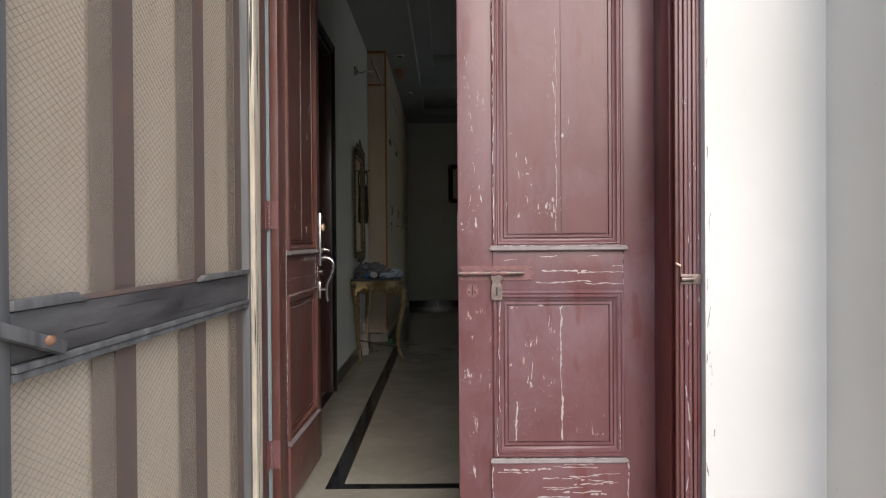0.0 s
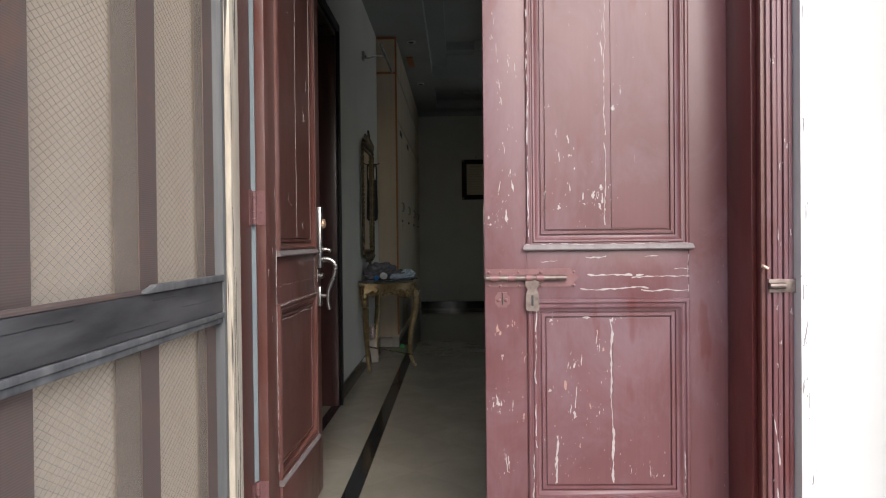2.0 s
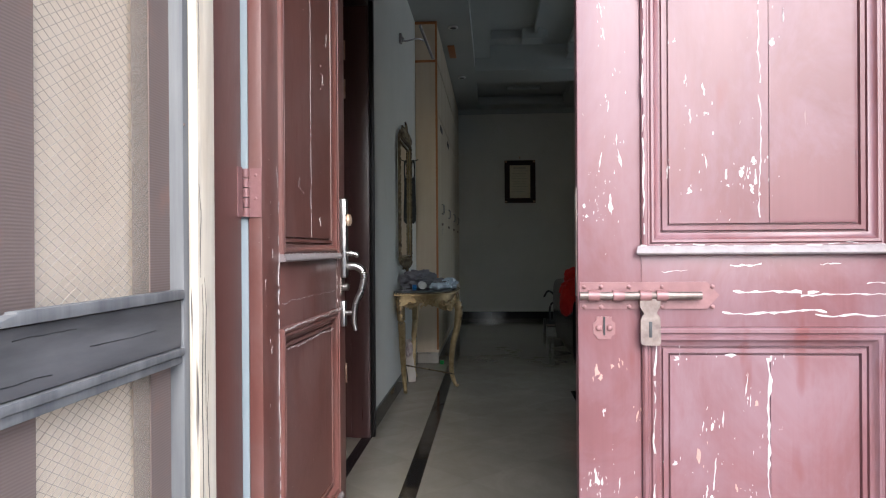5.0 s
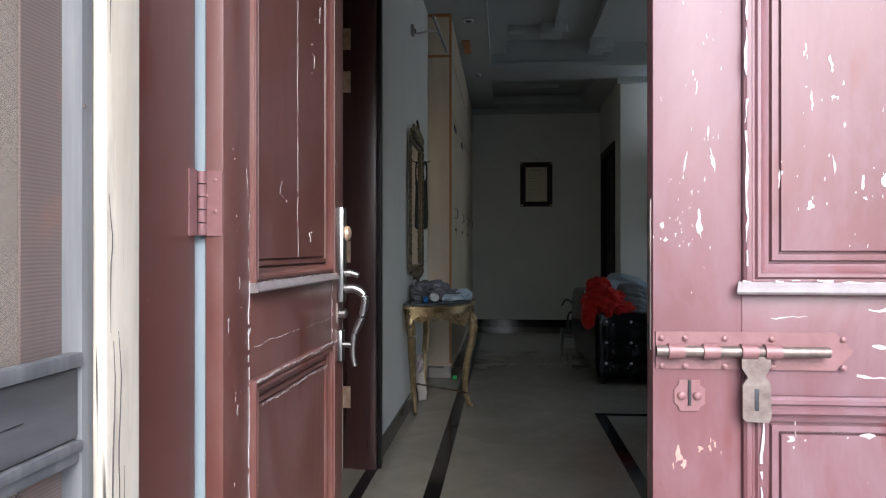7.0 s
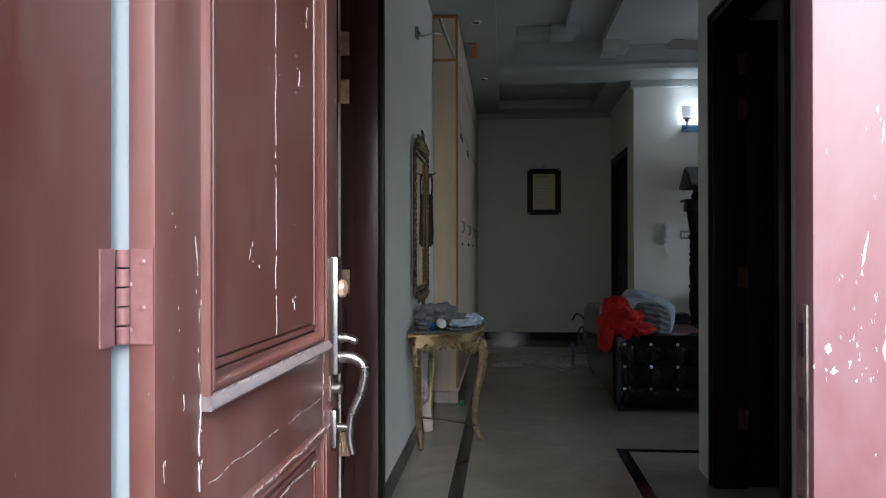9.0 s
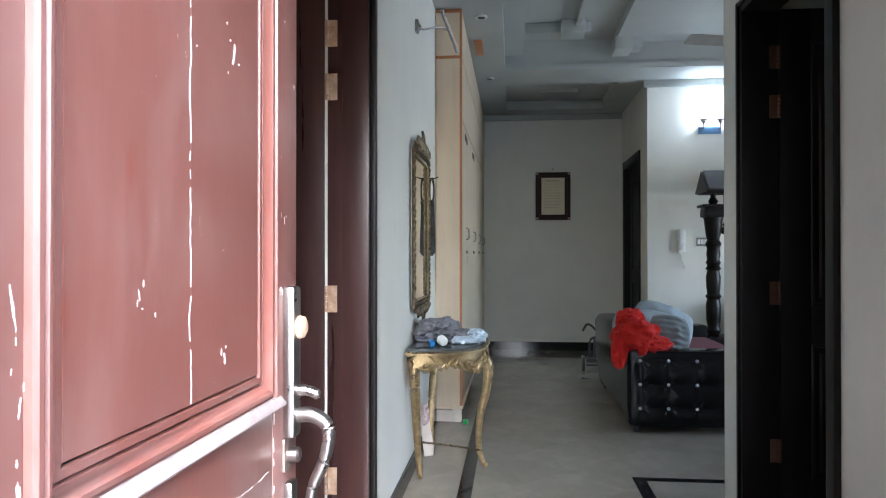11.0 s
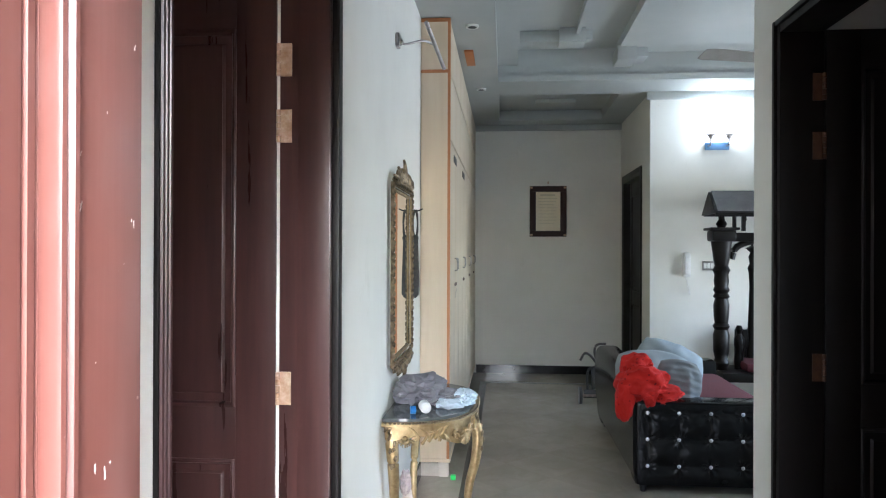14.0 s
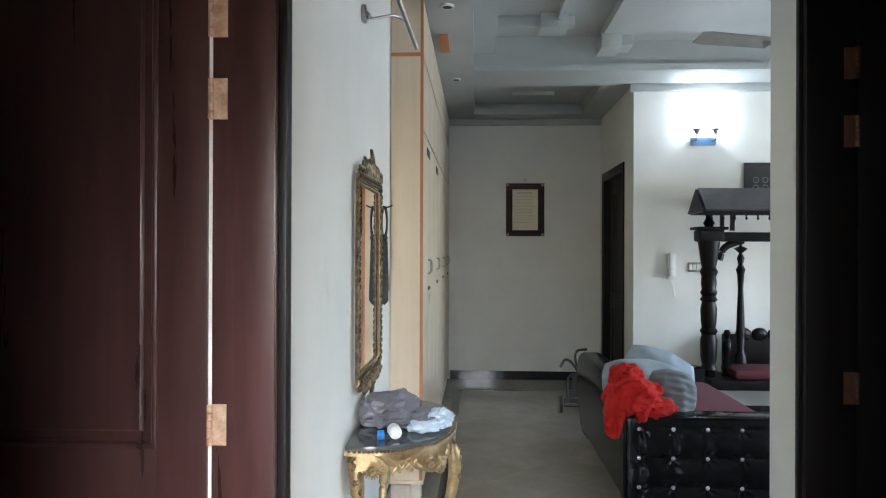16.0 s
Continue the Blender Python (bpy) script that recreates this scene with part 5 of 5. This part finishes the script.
for zc, sg, hh in ((MZ1 + 0.02, 1, 1.0), (MZ0 - 0.015, -1, 0.72)):
    bm = bmesh.new()
    yc = (MY0 + MY1) / 2
    for k in range(-5, 6):
        t2 = abs(k) / 5
        ln = (0.085 * (1 - t2) ** 1.4 + 0.018 + 0.03 * ((k * 7) % 3 == 0)) * hh
        c = Vector((MX + 0.022, yc + k * 0.055, zc))
        tube(bm, curve([c, c + Vector((0.012, k * 0.004, sg * ln * 0.6)), c + Vector((0.004, k * 0.012, sg * ln))], 4), [0.018 * (1 - 0.08 * i) for i in range(9)], 7)
        scroll(bm, c + Vector((0.014, 0, sg * 0.02)), Vector((0, 1, 0)), 0.030 * hh, 1 if k > 0 else -1, 1.2, 0.007)
    part("crest" if sg > 0 else "pendant_carving", bm, M_GOLDD, mr, "openwork carved scrolls")

# neckties on a wall hook
hk = thing("tie_hook", "thin black double-ended hook on the wall", "hook", (-0.272, 7.16, 1.73))
part("hook_arm", tube(bmesh.new(), curve([(-0.262, 7.165, 1.735), (-0.24, 7.165, 1.742), (-0.215, 7.16, 1.74), (-0.19, 7.16, 1.75)], 6), 0.004, 8), M_BLACKP, hk)
tie = thing("necktie", "black patterned necktie hanging knotted from a hook", "necktie", (-0.2, 7.16, 1.23))
part("tie_loop", tube(bmesh.new(), [(-0.232 + 0.014 * math.sin(a), 7.155, 1.66 + 0.082 * math.cos(a)) for a in (2 * math.pi * k / 24 for k in range(25))], [0.0055 + 0.003 * abs(math.cos(k * 0.26)) for k in range(25)], 6), M_TIE, tie)


def blade(w0, ln, dx, dy):
    def f(u, v):
        w = (w0 + 0.010 * v) * (1 if v < 0.93 else (1 - v) / 0.07 + 0.02)
        return Vector((-0.232 + dx + (u - 0.5) * 2 * w, 7.15 + dy - 0.006 * math.cos(3 * u), 1.575 - ln * v))
    return f


part("tie_blade", sheet(bmesh.new(), blade(0.013, 0.345, 0.0, 0.0), 4, 16, 0.006), M_TIE, tie)
part("tie_tail", sheet(bmesh.new(), blade(0.008, 0.29, 0.006, 0.012), 4, 16, 0.005), M_TIE, tie)
part("tie_knot", ellipsoid(bmesh.new(), (-0.232, 7.152, 1.58), (0.021, 0.014, 0.020), level=2), M_TIE, tie)

# picture lamp above the mirror
pl = thing("picture_lamp", "chrome swan-neck picture lamp on the wall", "wall lamp", (-0.272, 6.66, 2.58))
part("lamp_base", boxed(-0.275, -0.252, 6.63, 6.69, 2.55, 2.625, bevel=0.010), M_STEEL, pl)
part("arm", tube(bmesh.new(), curve([(-0.255, 6.66, 2.585), (-0.23, 6.68, 2.575), (-0.19, 6.74, 2.60), (-0.145, 6.80, 2.625), (-0.10, 6.86, 2.622)], 7), 0.0065, 10), M_STEEL, pl)
part("lamp_head", tube(bmesh.new(), [(-0.125, 6.72, 2.70), (-0.055, 7.02, 2.53)], [0.011, 0.011], 10), M_STEEL, pl, "slim chrome tube head")
part("knuckle", ellipsoid(bmesh.new(), (-0.252, 6.665, 2.582), (0.017, 0.017, 0.02), level=2), M_STEEL, pl)

# framed certificate on the end wall
FY = 11.947
pf = thing("framed_certificate", "dark red-brown wooden frame with a yellowed certificate", "picture frame", (0.815, FY, 2.0))
fx0, fx1, fz0, fz1 = 0.592, 1.040, 1.685, 2.305
for a in ((fx0, fx1, fz1 - 0.07, fz1), (fx0, fx1, fz0, fz0 + 0.07)):
    part("frame_rail", boxed(a[0], a[1], FY - 0.028, FY, a[2], a[3], bevel=0.006), M_FRAMEWOOD, pf)
for a in ((fx0, fx0 + 0.075), (fx1 - 0.075, fx1)):
    part("frame_stile", boxed(a[0], a[1], FY - 0.027, FY, fz0 + 0.07, fz1 - 0.07, bevel=0.006), M_FRAMEWOOD, pf)
pp = part("certificate", boxed(fx0 + 0.07, fx1 - 0.07, FY - 0.012, FY - 0.006, fz0 + 0.065, fz1 - 0.065), M_PAPER, pf, "yellowed printed sheet")
part("writing_line", boxed(0.72, 0.90, FY - 0.0135, FY - 0.0115, 2.185, 2.205), M_INK, pp)
for k in range(9):
    zz = 2.15 - 0.038 * k
    part("writing_line", boxed(0.70, 0.93 - 0.02 * (k % 3), FY - 0.0135, FY - 0.0115, zz, zz + 0.006), M_INK, pp)
for cx in (fx0 + 0.02, fx1 - 0.02):
    for cz in (fz0 + 0.02, fz1 - 0.02):
        part("corner_plate", boxed(cx - 0.016, cx + 0.016, FY - 0.031, FY - 0.027, cz - 0.012, cz + 0.012, bevel=0.002), M_BRASS, pf)
part("hanging_hook", tube(bmesh.new(), curve([(0.815, FY, 2.35), (0.815, FY - 0.02, 2.355), (0.815, FY - 0.02, 2.33)], 4), 0.007, 8), M_BRASS, pf)

# ---- lounge ----
SX0, SX1, SY0, SY1 = 1.09, 2.05, 7.56, 9.36
sf = thing("sofa", "black buttoned leatherette sofa with crystal studs", "sofa", (1.6, 8.5, 0))
arm = part("arm", boxed(SX0 + 0.012, SX1, SY0, SY0 + 0.20, 0.045, 0.575, bevel=0.035), M_LEATHER, sf, "buttoned arm panel")
part("arm", boxed(SX0 + 0.012, SX1, SY1 - 0.20, SY1, 0.045, 0.60, bevel=0.035), M_LEATHER, sf)
bm = bmesh.new()


def backf(u, v):
    y = SY0 + 0.02 + (SY1 - SY0 - 0.03) * u
    a = v * 2 * math.pi
    cx, cz = 0.115 * math.copysign(abs(math.cos(a)) ** 0.45, math.cos(a)), 0.5 * math.copysign(abs(math.sin(a)) ** 0.35, math.sin(a))
    top = 0.60 + 0.09 * min(1, u * 1.6)
    return Vector((SX0 + 0.115 + cx - 0.02 * (cz > 0) * u, y, 0.045 + (top - 0.045) * (cz + 0.5)))


sheet(bm, backf, 16, 40)
bmesh.ops.remove_doubles(bm, verts=bm.verts[:], dist=0.0005)
bmesh.ops.holes_fill(bm, edges=[e for e in bm.edges if e.is_boundary])
part("backrest", bm, M_LEATHER, sf, "smooth black back")
part("seat_base", boxed(SX0 + 0.2, SX1 - 0.02, SY0 + 0.19, SY1 - 0.19, 0.06, 0.30, bevel=0.02), M_LEATHER, sf)
part("seat_cushion", boxed(SX0 + 0.22, SX1, SY0 + 0.205, SY1 - 0.205, 0.30, 0.50, bevel=0.05), M_SEAT, sf, "maroon seat cushion")
for x in (SX0 + 0.07, SX1 - 0.07):
    for y in (SY0 + 0.06, SY1 - 0.06):
        part("foot", lathe(bmesh.new(), [(0.018, 0.0), (0.026, 0.05)], (x, y, 0), 10), M_BLACKP, sf)


def quilted(u, v):
    """The arm's front, swelling between the rows of studs."""
    x, z = SX0 + 0.035 + (SX1 - SX0 - 0.06) * u, 0.065 + 0.485 * v
    a, b = (x - SX0 - 0.085) / 0.192, (z - 0.505) / 0.165
    swell = (abs(math.sin(math.pi * a)) * 0.55 + 0.45) * abs(math.sin(math.pi * b)) ** 0.7 * abs(math.sin(math.pi * a)) ** 0.35
    rim = min(1.0, 12 * u, 12 * (1 - u), 9 * v, 9 * (1 - v))
    da, db = (a - round(a)) * 0.192, (b - round(b)) * 0.165
    far = math.hypot(da, db)
    fold = 0.005 * math.cos(7 * math.atan2(db, da) + round(a)) * math.exp(-((far - 0.03) / 0.022) ** 2)
    return Vector((x, SY0 + 0.002 - fold * rim - 0.017 * swell * rim + 0.0025 * noise.noise(Vector((x * 22, z * 22, 3.0))), z))


part("quilted_panel", sheet(bmesh.new(), quilted, 110, 60), M_LEATHER, arm, "glossy quilted black leatherette")
part("arm_piping", tube(bmesh.new(), [(SX0 + 0.03, SY0 + 0.004, 0.566), (SX1 - 0.03, SY0 + 0.004, 0.566)], 0.007, 8), M_LEATHER, arm)
for r in range(3):
    for c in range(5):
        x, z = SX0 + 0.085 + 0.192 * c, 0.505 - 0.165 * r
        part("stud", ellipsoid(bmesh.new(), (x, SY0 - 0.004, z), (0.0125, 0.008, 0.0125), level=2), M_CRYSTAL, arm, "")


def pillow(name, label, at, size, rot, mat, seed, ribs=0.0):
    bmx = bmesh.new()
    w, h, t = size

    def face(s):
        def f(u, v):
            a, b = 2 * u - 1, 2 * v - 1
            puff = ((1 - a * a) * (1 - b * b)) ** 0.42
            wr = 0.10 * noise.noise(Vector((a * 2.3, b * 2.3, seed)))
            ra, rb = 1 - 0.16 * b * b, 1 - 0.16 * a * a
            return Vector((a * w / 2 * ra, s * t / 2 * puff * (1 + wr * 2.5) + 0.012 * noise.noise(Vector((a * 3, b * 3, seed + 9))) + ribs * math.sin(b * 21 + 2 * a) * (1 - a * a), b * h / 2 * rb))
        return f
    for s in (1, -1):
        sheet(bmx, face(s), 22, 44 if ribs else 22)
    bmesh.ops.remove_doubles(bmx, verts=bmx.verts[:], dist=0.0008)
    bmx.transform(pose(*at, *rot))
    return solid(name, bmx, mat, label, "pillow")


pillow("pillow", "plump pale blue pillow on the sofa back", (1.335, 8.12, 0.635), (0.56, 0.40, 0.24), (-42, 4, 6), M_PILLOW, 1.0)
pillow("pillow", "pale blue pillow leaning on the sofa", (1.47, 8.36, 0.645), (0.50, 0.44, 0.22), (-30, 20, -8), M_PILLOW, 2.0)
rp = pillow("pillow", "grey ribbed pillow slumped on the sofa arm", (1.42, 7.80, 0.655), (0.30, 0.30, 0.20), (-15, 8, 10), M_PILLOW2, 3.0, 0.007)
bm = bmesh.new()
lump(bm, (1.17, 7.67, 0.665), (0.155, 0.14, 0.115), 3, 0.28, 1.5, 5)
lump(bm, (1.045, 7.60, 0.565), (0.058, 0.075, 0.12), 8, 0.22, 1.5, 4)
lump(bm, (1.28, 7.66, 0.605), (0.12, 0.10, 0.06), 12, 0.26, 1.6, 4)
lump(bm, (1.135, 7.70, 0.765), (0.10, 0.09, 0.085), 15, 0.26, 1.6, 4)
lump(bm, (1.19, 7.575, 0.64), (0.05, 0.045, 0.10), 18, 0.22, 1.6, 4)
solid("blanket", bm, M_REDCLOTH, "crumpled bright red dotted blanket over the sofa corner", "blanket")

# folded luggage trolley behind the sofa
tr = thing("luggage_trolley", "folded black luggage trolley with small wheels", "trolley", (1.08, 10.2, 0))
for x in (1.035, 1.235):
    w = part("wheel", tube(bmesh.new(), [(x - 0.014, 10.2, 0.085), (x + 0.014, 10.2, 0.085)], 0.085, 20), M_BLACKP, tr)
    part("hub", tube(bmesh.new(), [(x - 0.018, 10.2, 0.085), (x + 0.018, 10.2, 0.085)], 0.03, 12), M_IRON, w)
for pts in (((1.20, 10.2, 0.09), (1.21, 10.2, 0.34), (1.15, 10.2, 0.46), (1.08, 10.2, 0.50), (1.03, 10.19, 0.43)), ((1.16, 10.26, 0.09), (1.205, 10.26, 0.36), (1.18, 10.26, 0.50), (1.20, 10.26, 0.575), (1.29, 10.26, 0.59)), ((1.11, 10.22, 0.09), (1.10, 10.22, 0.24), (1.12, 10.22, 0.34), (1.20, 10.22, 0.37))):
    part("frame_tube", tube(bmesh.new(), curve(pts, 7), 0.012, 8), M_BLACKP, tr)
part("axle", tube(bmesh.new(), [(1.035, 10.2, 0.085), (1.235, 10.2, 0.085)], 0.012, 8), M_IRON, tr)
part("folded_plate", boxed(1.07, 1.22, 10.20, 10.22, 0.06, 0.14, bevel=0.004), M_BLACKP, tr)
part("bag_rest", boxed(1.15, 1.24, 10.24, 10.27, 0.14, 0.36, bevel=0.01), M_BLACKP, tr)

# carved swing with a small roof
sw = thing("carved_swing", "dark carved wooden swing frame with gabled roof", "swing", (3.0, 9.72, 0))
POST = [(0.085, 0.0), (0.085, 0.06), (0.07, 0.08), (0.075, 0.30), (0.06, 0.33), (0.082, 0.37), (0.06, 0.41), (0.055, 0.46), (0.072, 0.50), (0.055, 0.54), (0.068, 0.60), (0.072, 0.75), (0.058, 0.80), (0.076, 0.83), (0.058, 0.86), (0.066, 0.92), (0.07, 1.02), (0.056, 1.08), (0.074, 1.10), (0.056, 1.13), (0.072, 1.16), (0.058, 1.19), (0.066, 1.24), (0.06, 1.30), (0.078, 1.34), (0.058, 1.38), (0.07, 1.43), (0.085, 1.55), (0.092, 1.60)]
for px in (2.25, 3.75):
    for py in (9.74,):
        part("post", lathe(bmesh.new(), POST, (px, py, 0), 20), M_CARVED, sw, "turned and ringed post")
        part("capital", boxed(px - 0.105, px + 0.105, py - 0.10, py + 0.10, 1.60, 1.70, bevel=0.022), M_CARVED, sw)
        part("abacus", boxed(px - 0.13, px + 0.13, py - 0.12, py + 0.12, 1.70, 1.725, bevel=0.008), M_CARVED, sw)
        part("finial_neck", lathe(bmesh.new(), [(0.03, 1.725), (0.05, 1.76), (0.025, 1.80), (0.03, 1.84)], (px, py, 0), 14), M_CARVED, sw)
for py in (9.60, 9.86):
    part("roof_post", boxed(2.385, 2.415, py - 0.015, py + 0.015, 1.69, 1.85), M_CARVED, sw)
part("beam", boxed(2.31, 3.69, 9.69, 9.79, 1.60, 1.68, bevel=0.012), M_CARVED, sw)
for px, s in ((2.34, 1), (3.66, -1)):
    bm = bmesh.new()
    tube(bm, curve([(px, 9.74, 1.44), (px + s * 0.03, 9.74, 1.53), (px + s * 0.10, 9.74, 1.58), (px + s * 0.20, 9.74, 1.61)], 5), [0.03] * 16, 8)
    part("bracket", bm, M_CARVED, sw, "curved carved bracket")


def roof(sgn, y0, y1, x0, x1):
    return sheet(bmesh.new(), lambda u, v: Vector((x0 + (x1 - x0) * u, 9.73 + sgn * 0.22 * v, 2.045 - 0.195 * v)), 2, 2, 0.02)


for s in (1, -1):
    part("roof_board", roof(s, 0, 0, 2.15, 3.85), M_ROOFW, sw, "lacquered sloping roof board")
for x in (2.13, 3.85):
    bm = bmesh.new()
    vs = [bm.verts.new(c) for c in ((x, 9.50, 1.845), (x, 9.96, 1.845), (x, 9.73, 2.05))]
    ws = [bm.verts.new(v.co + Vector((0.025, 0, 0))) for v in vs]
    bm.faces.new(vs)
    bm.faces.new(ws[::-1])
    for i in range(3):
        bm.faces.new((vs[i], vs[(i + 1) % 3], ws[(i + 1) % 3], ws[i]))
    part("gable", bm, M_CARVED, sw)
part("eaves_board", boxed(2.13, 3.87, 9.495, 9.515, 1.818, 1.85, bevel=0.004), M_CARVED, sw)
for k in range(18):
    part("eaves_drop", lathe(bmesh.new(), [(0.004, 1.775), (0.012, 1.79), (0.006, 1.805), (0.010, 1.82)], (2.20 + 0.094 * k, 9.505, 0), 8), M_CARVED, sw)
sp = [(0.05, 0.55), (0.045, 0.62), (0.028, 0.66), (0.036, 0.8), (0.03, 1.0), (0.022, 1.2), (0.03, 1.32), (0.04, 1.36), (0.02, 1.40), (0.032, 1.46), (0.015, 1.50), (0.06, 1.54), (0.012, 1.56), (0.01, 1.60)]
for px in (2.52, 3.45):
    part("hanger_spindle", lathe(bmesh.new(), sp, (px, 9.74, 0), 14), M_CARVED, sw, "slim turned hanger")
part("seat_frame", boxed(2.20, 3.7, 9.50, 10.0, 0.36, 0.44, bevel=0.012), M_CARVED, sw)
part("seat_pad", boxed(2.42, 3.6, 9.56, 9.96, 0.44, 0.52, bevel=0.03), M_SEAT, sw, "red cushion")
part("back_panel", boxed(2.44, 3.6, 9.95, 9.99, 0.50, 0.78, bevel=0.01), M_CARVED, sw)
part("newel", lathe(bmesh.new(), [(0.04, 0.44), (0.04, 0.56), (0.028, 0.60), (0.045, 0.66), (0.045, 0.72), (0.02, 0.76), (0.034, 0.80), (0.02, 0.835)], (2.42, 9.78, 0), 14), M_CARVED, sw)
bm = bmesh.new()
for k in range(7):
    ellipsoid(bm, (2.62 + 0.14 * k, 9.95, 0.78), (0.075, 0.03, 0.06), (0, 0, 0), 2)
part("crest_rail", bm, M_CARVED, sw, "scalloped carved back rail")

# wall fittings by the lamp
LY = 10.178
sco = thing("wall_sconce", "lit twin wall lamp with opal glass shades", "wall lamp", (2.33, LY, 2.52))
part("back_plate", boxed(2.215, 2.445, LY - 0.022, LY, 2.49, 2.565, bevel=0.006), M_BLUEGLASS, sco, "blue mirrored back plate")
for x in (2.245, 2.415):
    part("arm", tube(bmesh.new(), curve([(x, LY - 0.02, 2.53), (x, LY - 0.09, 2.525), (x, LY - 0.11, 2.56), (x, LY - 0.11, 2.60)], 5), 0.008, 8), M_STEEL, sco)
    part("lamp_cup", lathe(bmesh.new(), [(0.015, 2.585), (0.026, 2.60), (0.026, 2.614), (0.046, 2.618), (0.047, 2.6255)], (x, LY - 0.11, 0), 14), M_STEEL, sco)
    glass = part("shade", lathe(bmesh.new(), [(0.03, 2.626), (0.05, 2.632), (0.055, 2.65), (0.055, 2.75), (0.05, 2.752), (0.049, 2.66), (0.01, 2.64)], (x, LY - 0.11, 0), 20), M_SHADE, sco, "glowing opal glass shade")
    glass.visible_shadow = False
    bulb = new("bulb", bpy.data.lights.new("bulb", "POINT"))
    bulb.data.energy, bulb.data.shadow_soft_size, bulb.data.color = LAMP_POWER, 0.015, (0.88, 0.95, 1.0)
    bulb.location = (x, LY - 0.11, 2.685)
ph = thing("intercom_phone", "white wall intercom handset with coiled cord", "intercom", (2.045, LY, 1.3))
part("cradle", boxed(2.005, 2.085, LY - 0.03, LY, 1.26, 1.49, bevel=0.012), M_WHITE, ph)
hs = boxed(2.015, 2.062, LY - 0.062, LY - 0.032, 1.285, 1.50, bevel=0.014)
box(hs, 2.013, 2.064, LY - 0.068, LY - 0.03, 1.44, 1.50, bevel=0.012)
box(hs, 2.013, 2.064, LY - 0.068, LY - 0.03, 1.285, 1.335, bevel=0.012)
part("handset", hs, M_WHITE, ph)
coil = [(2.04 + 0.035 * math.sin(math.pi * k / 90) + 0.008 * math.cos(k * 0.9), LY - 0.02 + 0.008 * math.sin(k * 0.9), 1.265 - 0.17 * math.sin(math.pi * k / 90)) for k in range(91)]
part("coiled_cord", tube(bmesh.new(), coil, 0.0028, 5), M_WHITE, ph)
sp2 = thing("switch_plate", "grey metal-rimmed switch plate with white rockers", "light switch", (2.27, LY, 1.37))
part("plate", boxed(2.195, 2.345, LY - 0.012, LY, 1.325, 1.415, bevel=0.004), M_STEEL, sp2)
for k in range(4):
    part("rocker", boxed(2.207 + 0.033 * k, 2.234 + 0.033 * k, LY - 0.018, LY - 0.010, 1.345, 1.395, bevel=0.003), M_WHITE, sp2)
pc = thing("framed_picture", "dark framed picture with pale rosettes", "picture frame", (3.0, LY, 2.2))
part("frame", boxed(2.70, 3.30, LY - 0.03, LY, 2.06, 2.33, bevel=0.006), M_BLACKP, pc)
for r in range(2):
    for k in range(6):
        part("rosette", tube(bmesh.new(), [(2.80 + 0.085 * k + 0.024 * math.cos(a), LY - 0.031, 2.10 + 0.07 * r + 0.024 * math.sin(a)) for a in (2 * math.pi * q / 12 for q in range(13))], 0.006, 5), M_PILLOW2, pc)

# ceiling fan at rest and small ceiling lights
FX, FYc, FZ = 2.10, 7.75, 2.74
fan = thing("ceiling_fan", "cream ceiling fan, one blade in a shaded tone, at rest", "ceiling fan", (FX, FYc, FZ))
part("down_rod", tube(bmesh.new(), [(FX, FYc, FZ + 0.05), (FX, FYc, 3.29)], 0.012, 10), M_FAN, fan)
part("canopy", lathe(bmesh.new(), [(0.02, 3.19), (0.06, 3.27), (0.06, 3.292)], (FX, FYc, 0), 18), M_FAN, fan)
part("motor", lathe(bmesh.new(), [(0.03, FZ - 0.06), (0.10, FZ - 0.045), (0.12, FZ), (0.10, FZ + 0.04), (0.03, FZ + 0.06)], (FX, FYc, 0), 24), M_FAN, fan)
for ang in (196, 316, 76):
    bmx = bmesh.new()

    def bl(u, v):
        r = 0.14 + 0.48 * u
        w = 0.058 + 0.016 * u - (0.02 if u > 0.97 else 0)
        return Vector((r, (v - 0.5) * 2 * w, 0.014 * (v - 0.5) * 2 - 0.004))
    sheet(bmx, bl, 12, 4, 0.004)
    box(bmx, 0.08, 0.20, -0.022, 0.022, -0.008, 0.002)
    bmx.transform(pose(FX, FYc, FZ, 0, 0, ang))
    part("blade", bmx, M_FAN if ang != 196 else M_FAN_SHADED, fan)
for k, (x, y) in enumerate(((0.06, 7.95), (0.06, 9.9))):
    dl2 = thing("downlight", "small white ceiling downlight, unlit", "downlight", (x, y, H), 0, "hall downlights")
    part("trim_ring", lathe(bmesh.new(), [(0.045, H - 0.014), (0.045, H - 0.001), (0.02, H - 0.001)], (x, y, 0), 18), M_WHITE, dl2)
    part("lens", lathe(bmesh.new(), [(0.03, H - 0.016), (0.03, H - 0.013)], (x, y, 0), 14), M_BLACKP, dl2)
solid("ceiling_hatch", boxed(-0.03, 0.04, 8.55, 9.0, H - 0.014, H - 0.001, bevel=0.002), M_EDGE, "small orange wooden board on the ceiling", "board")
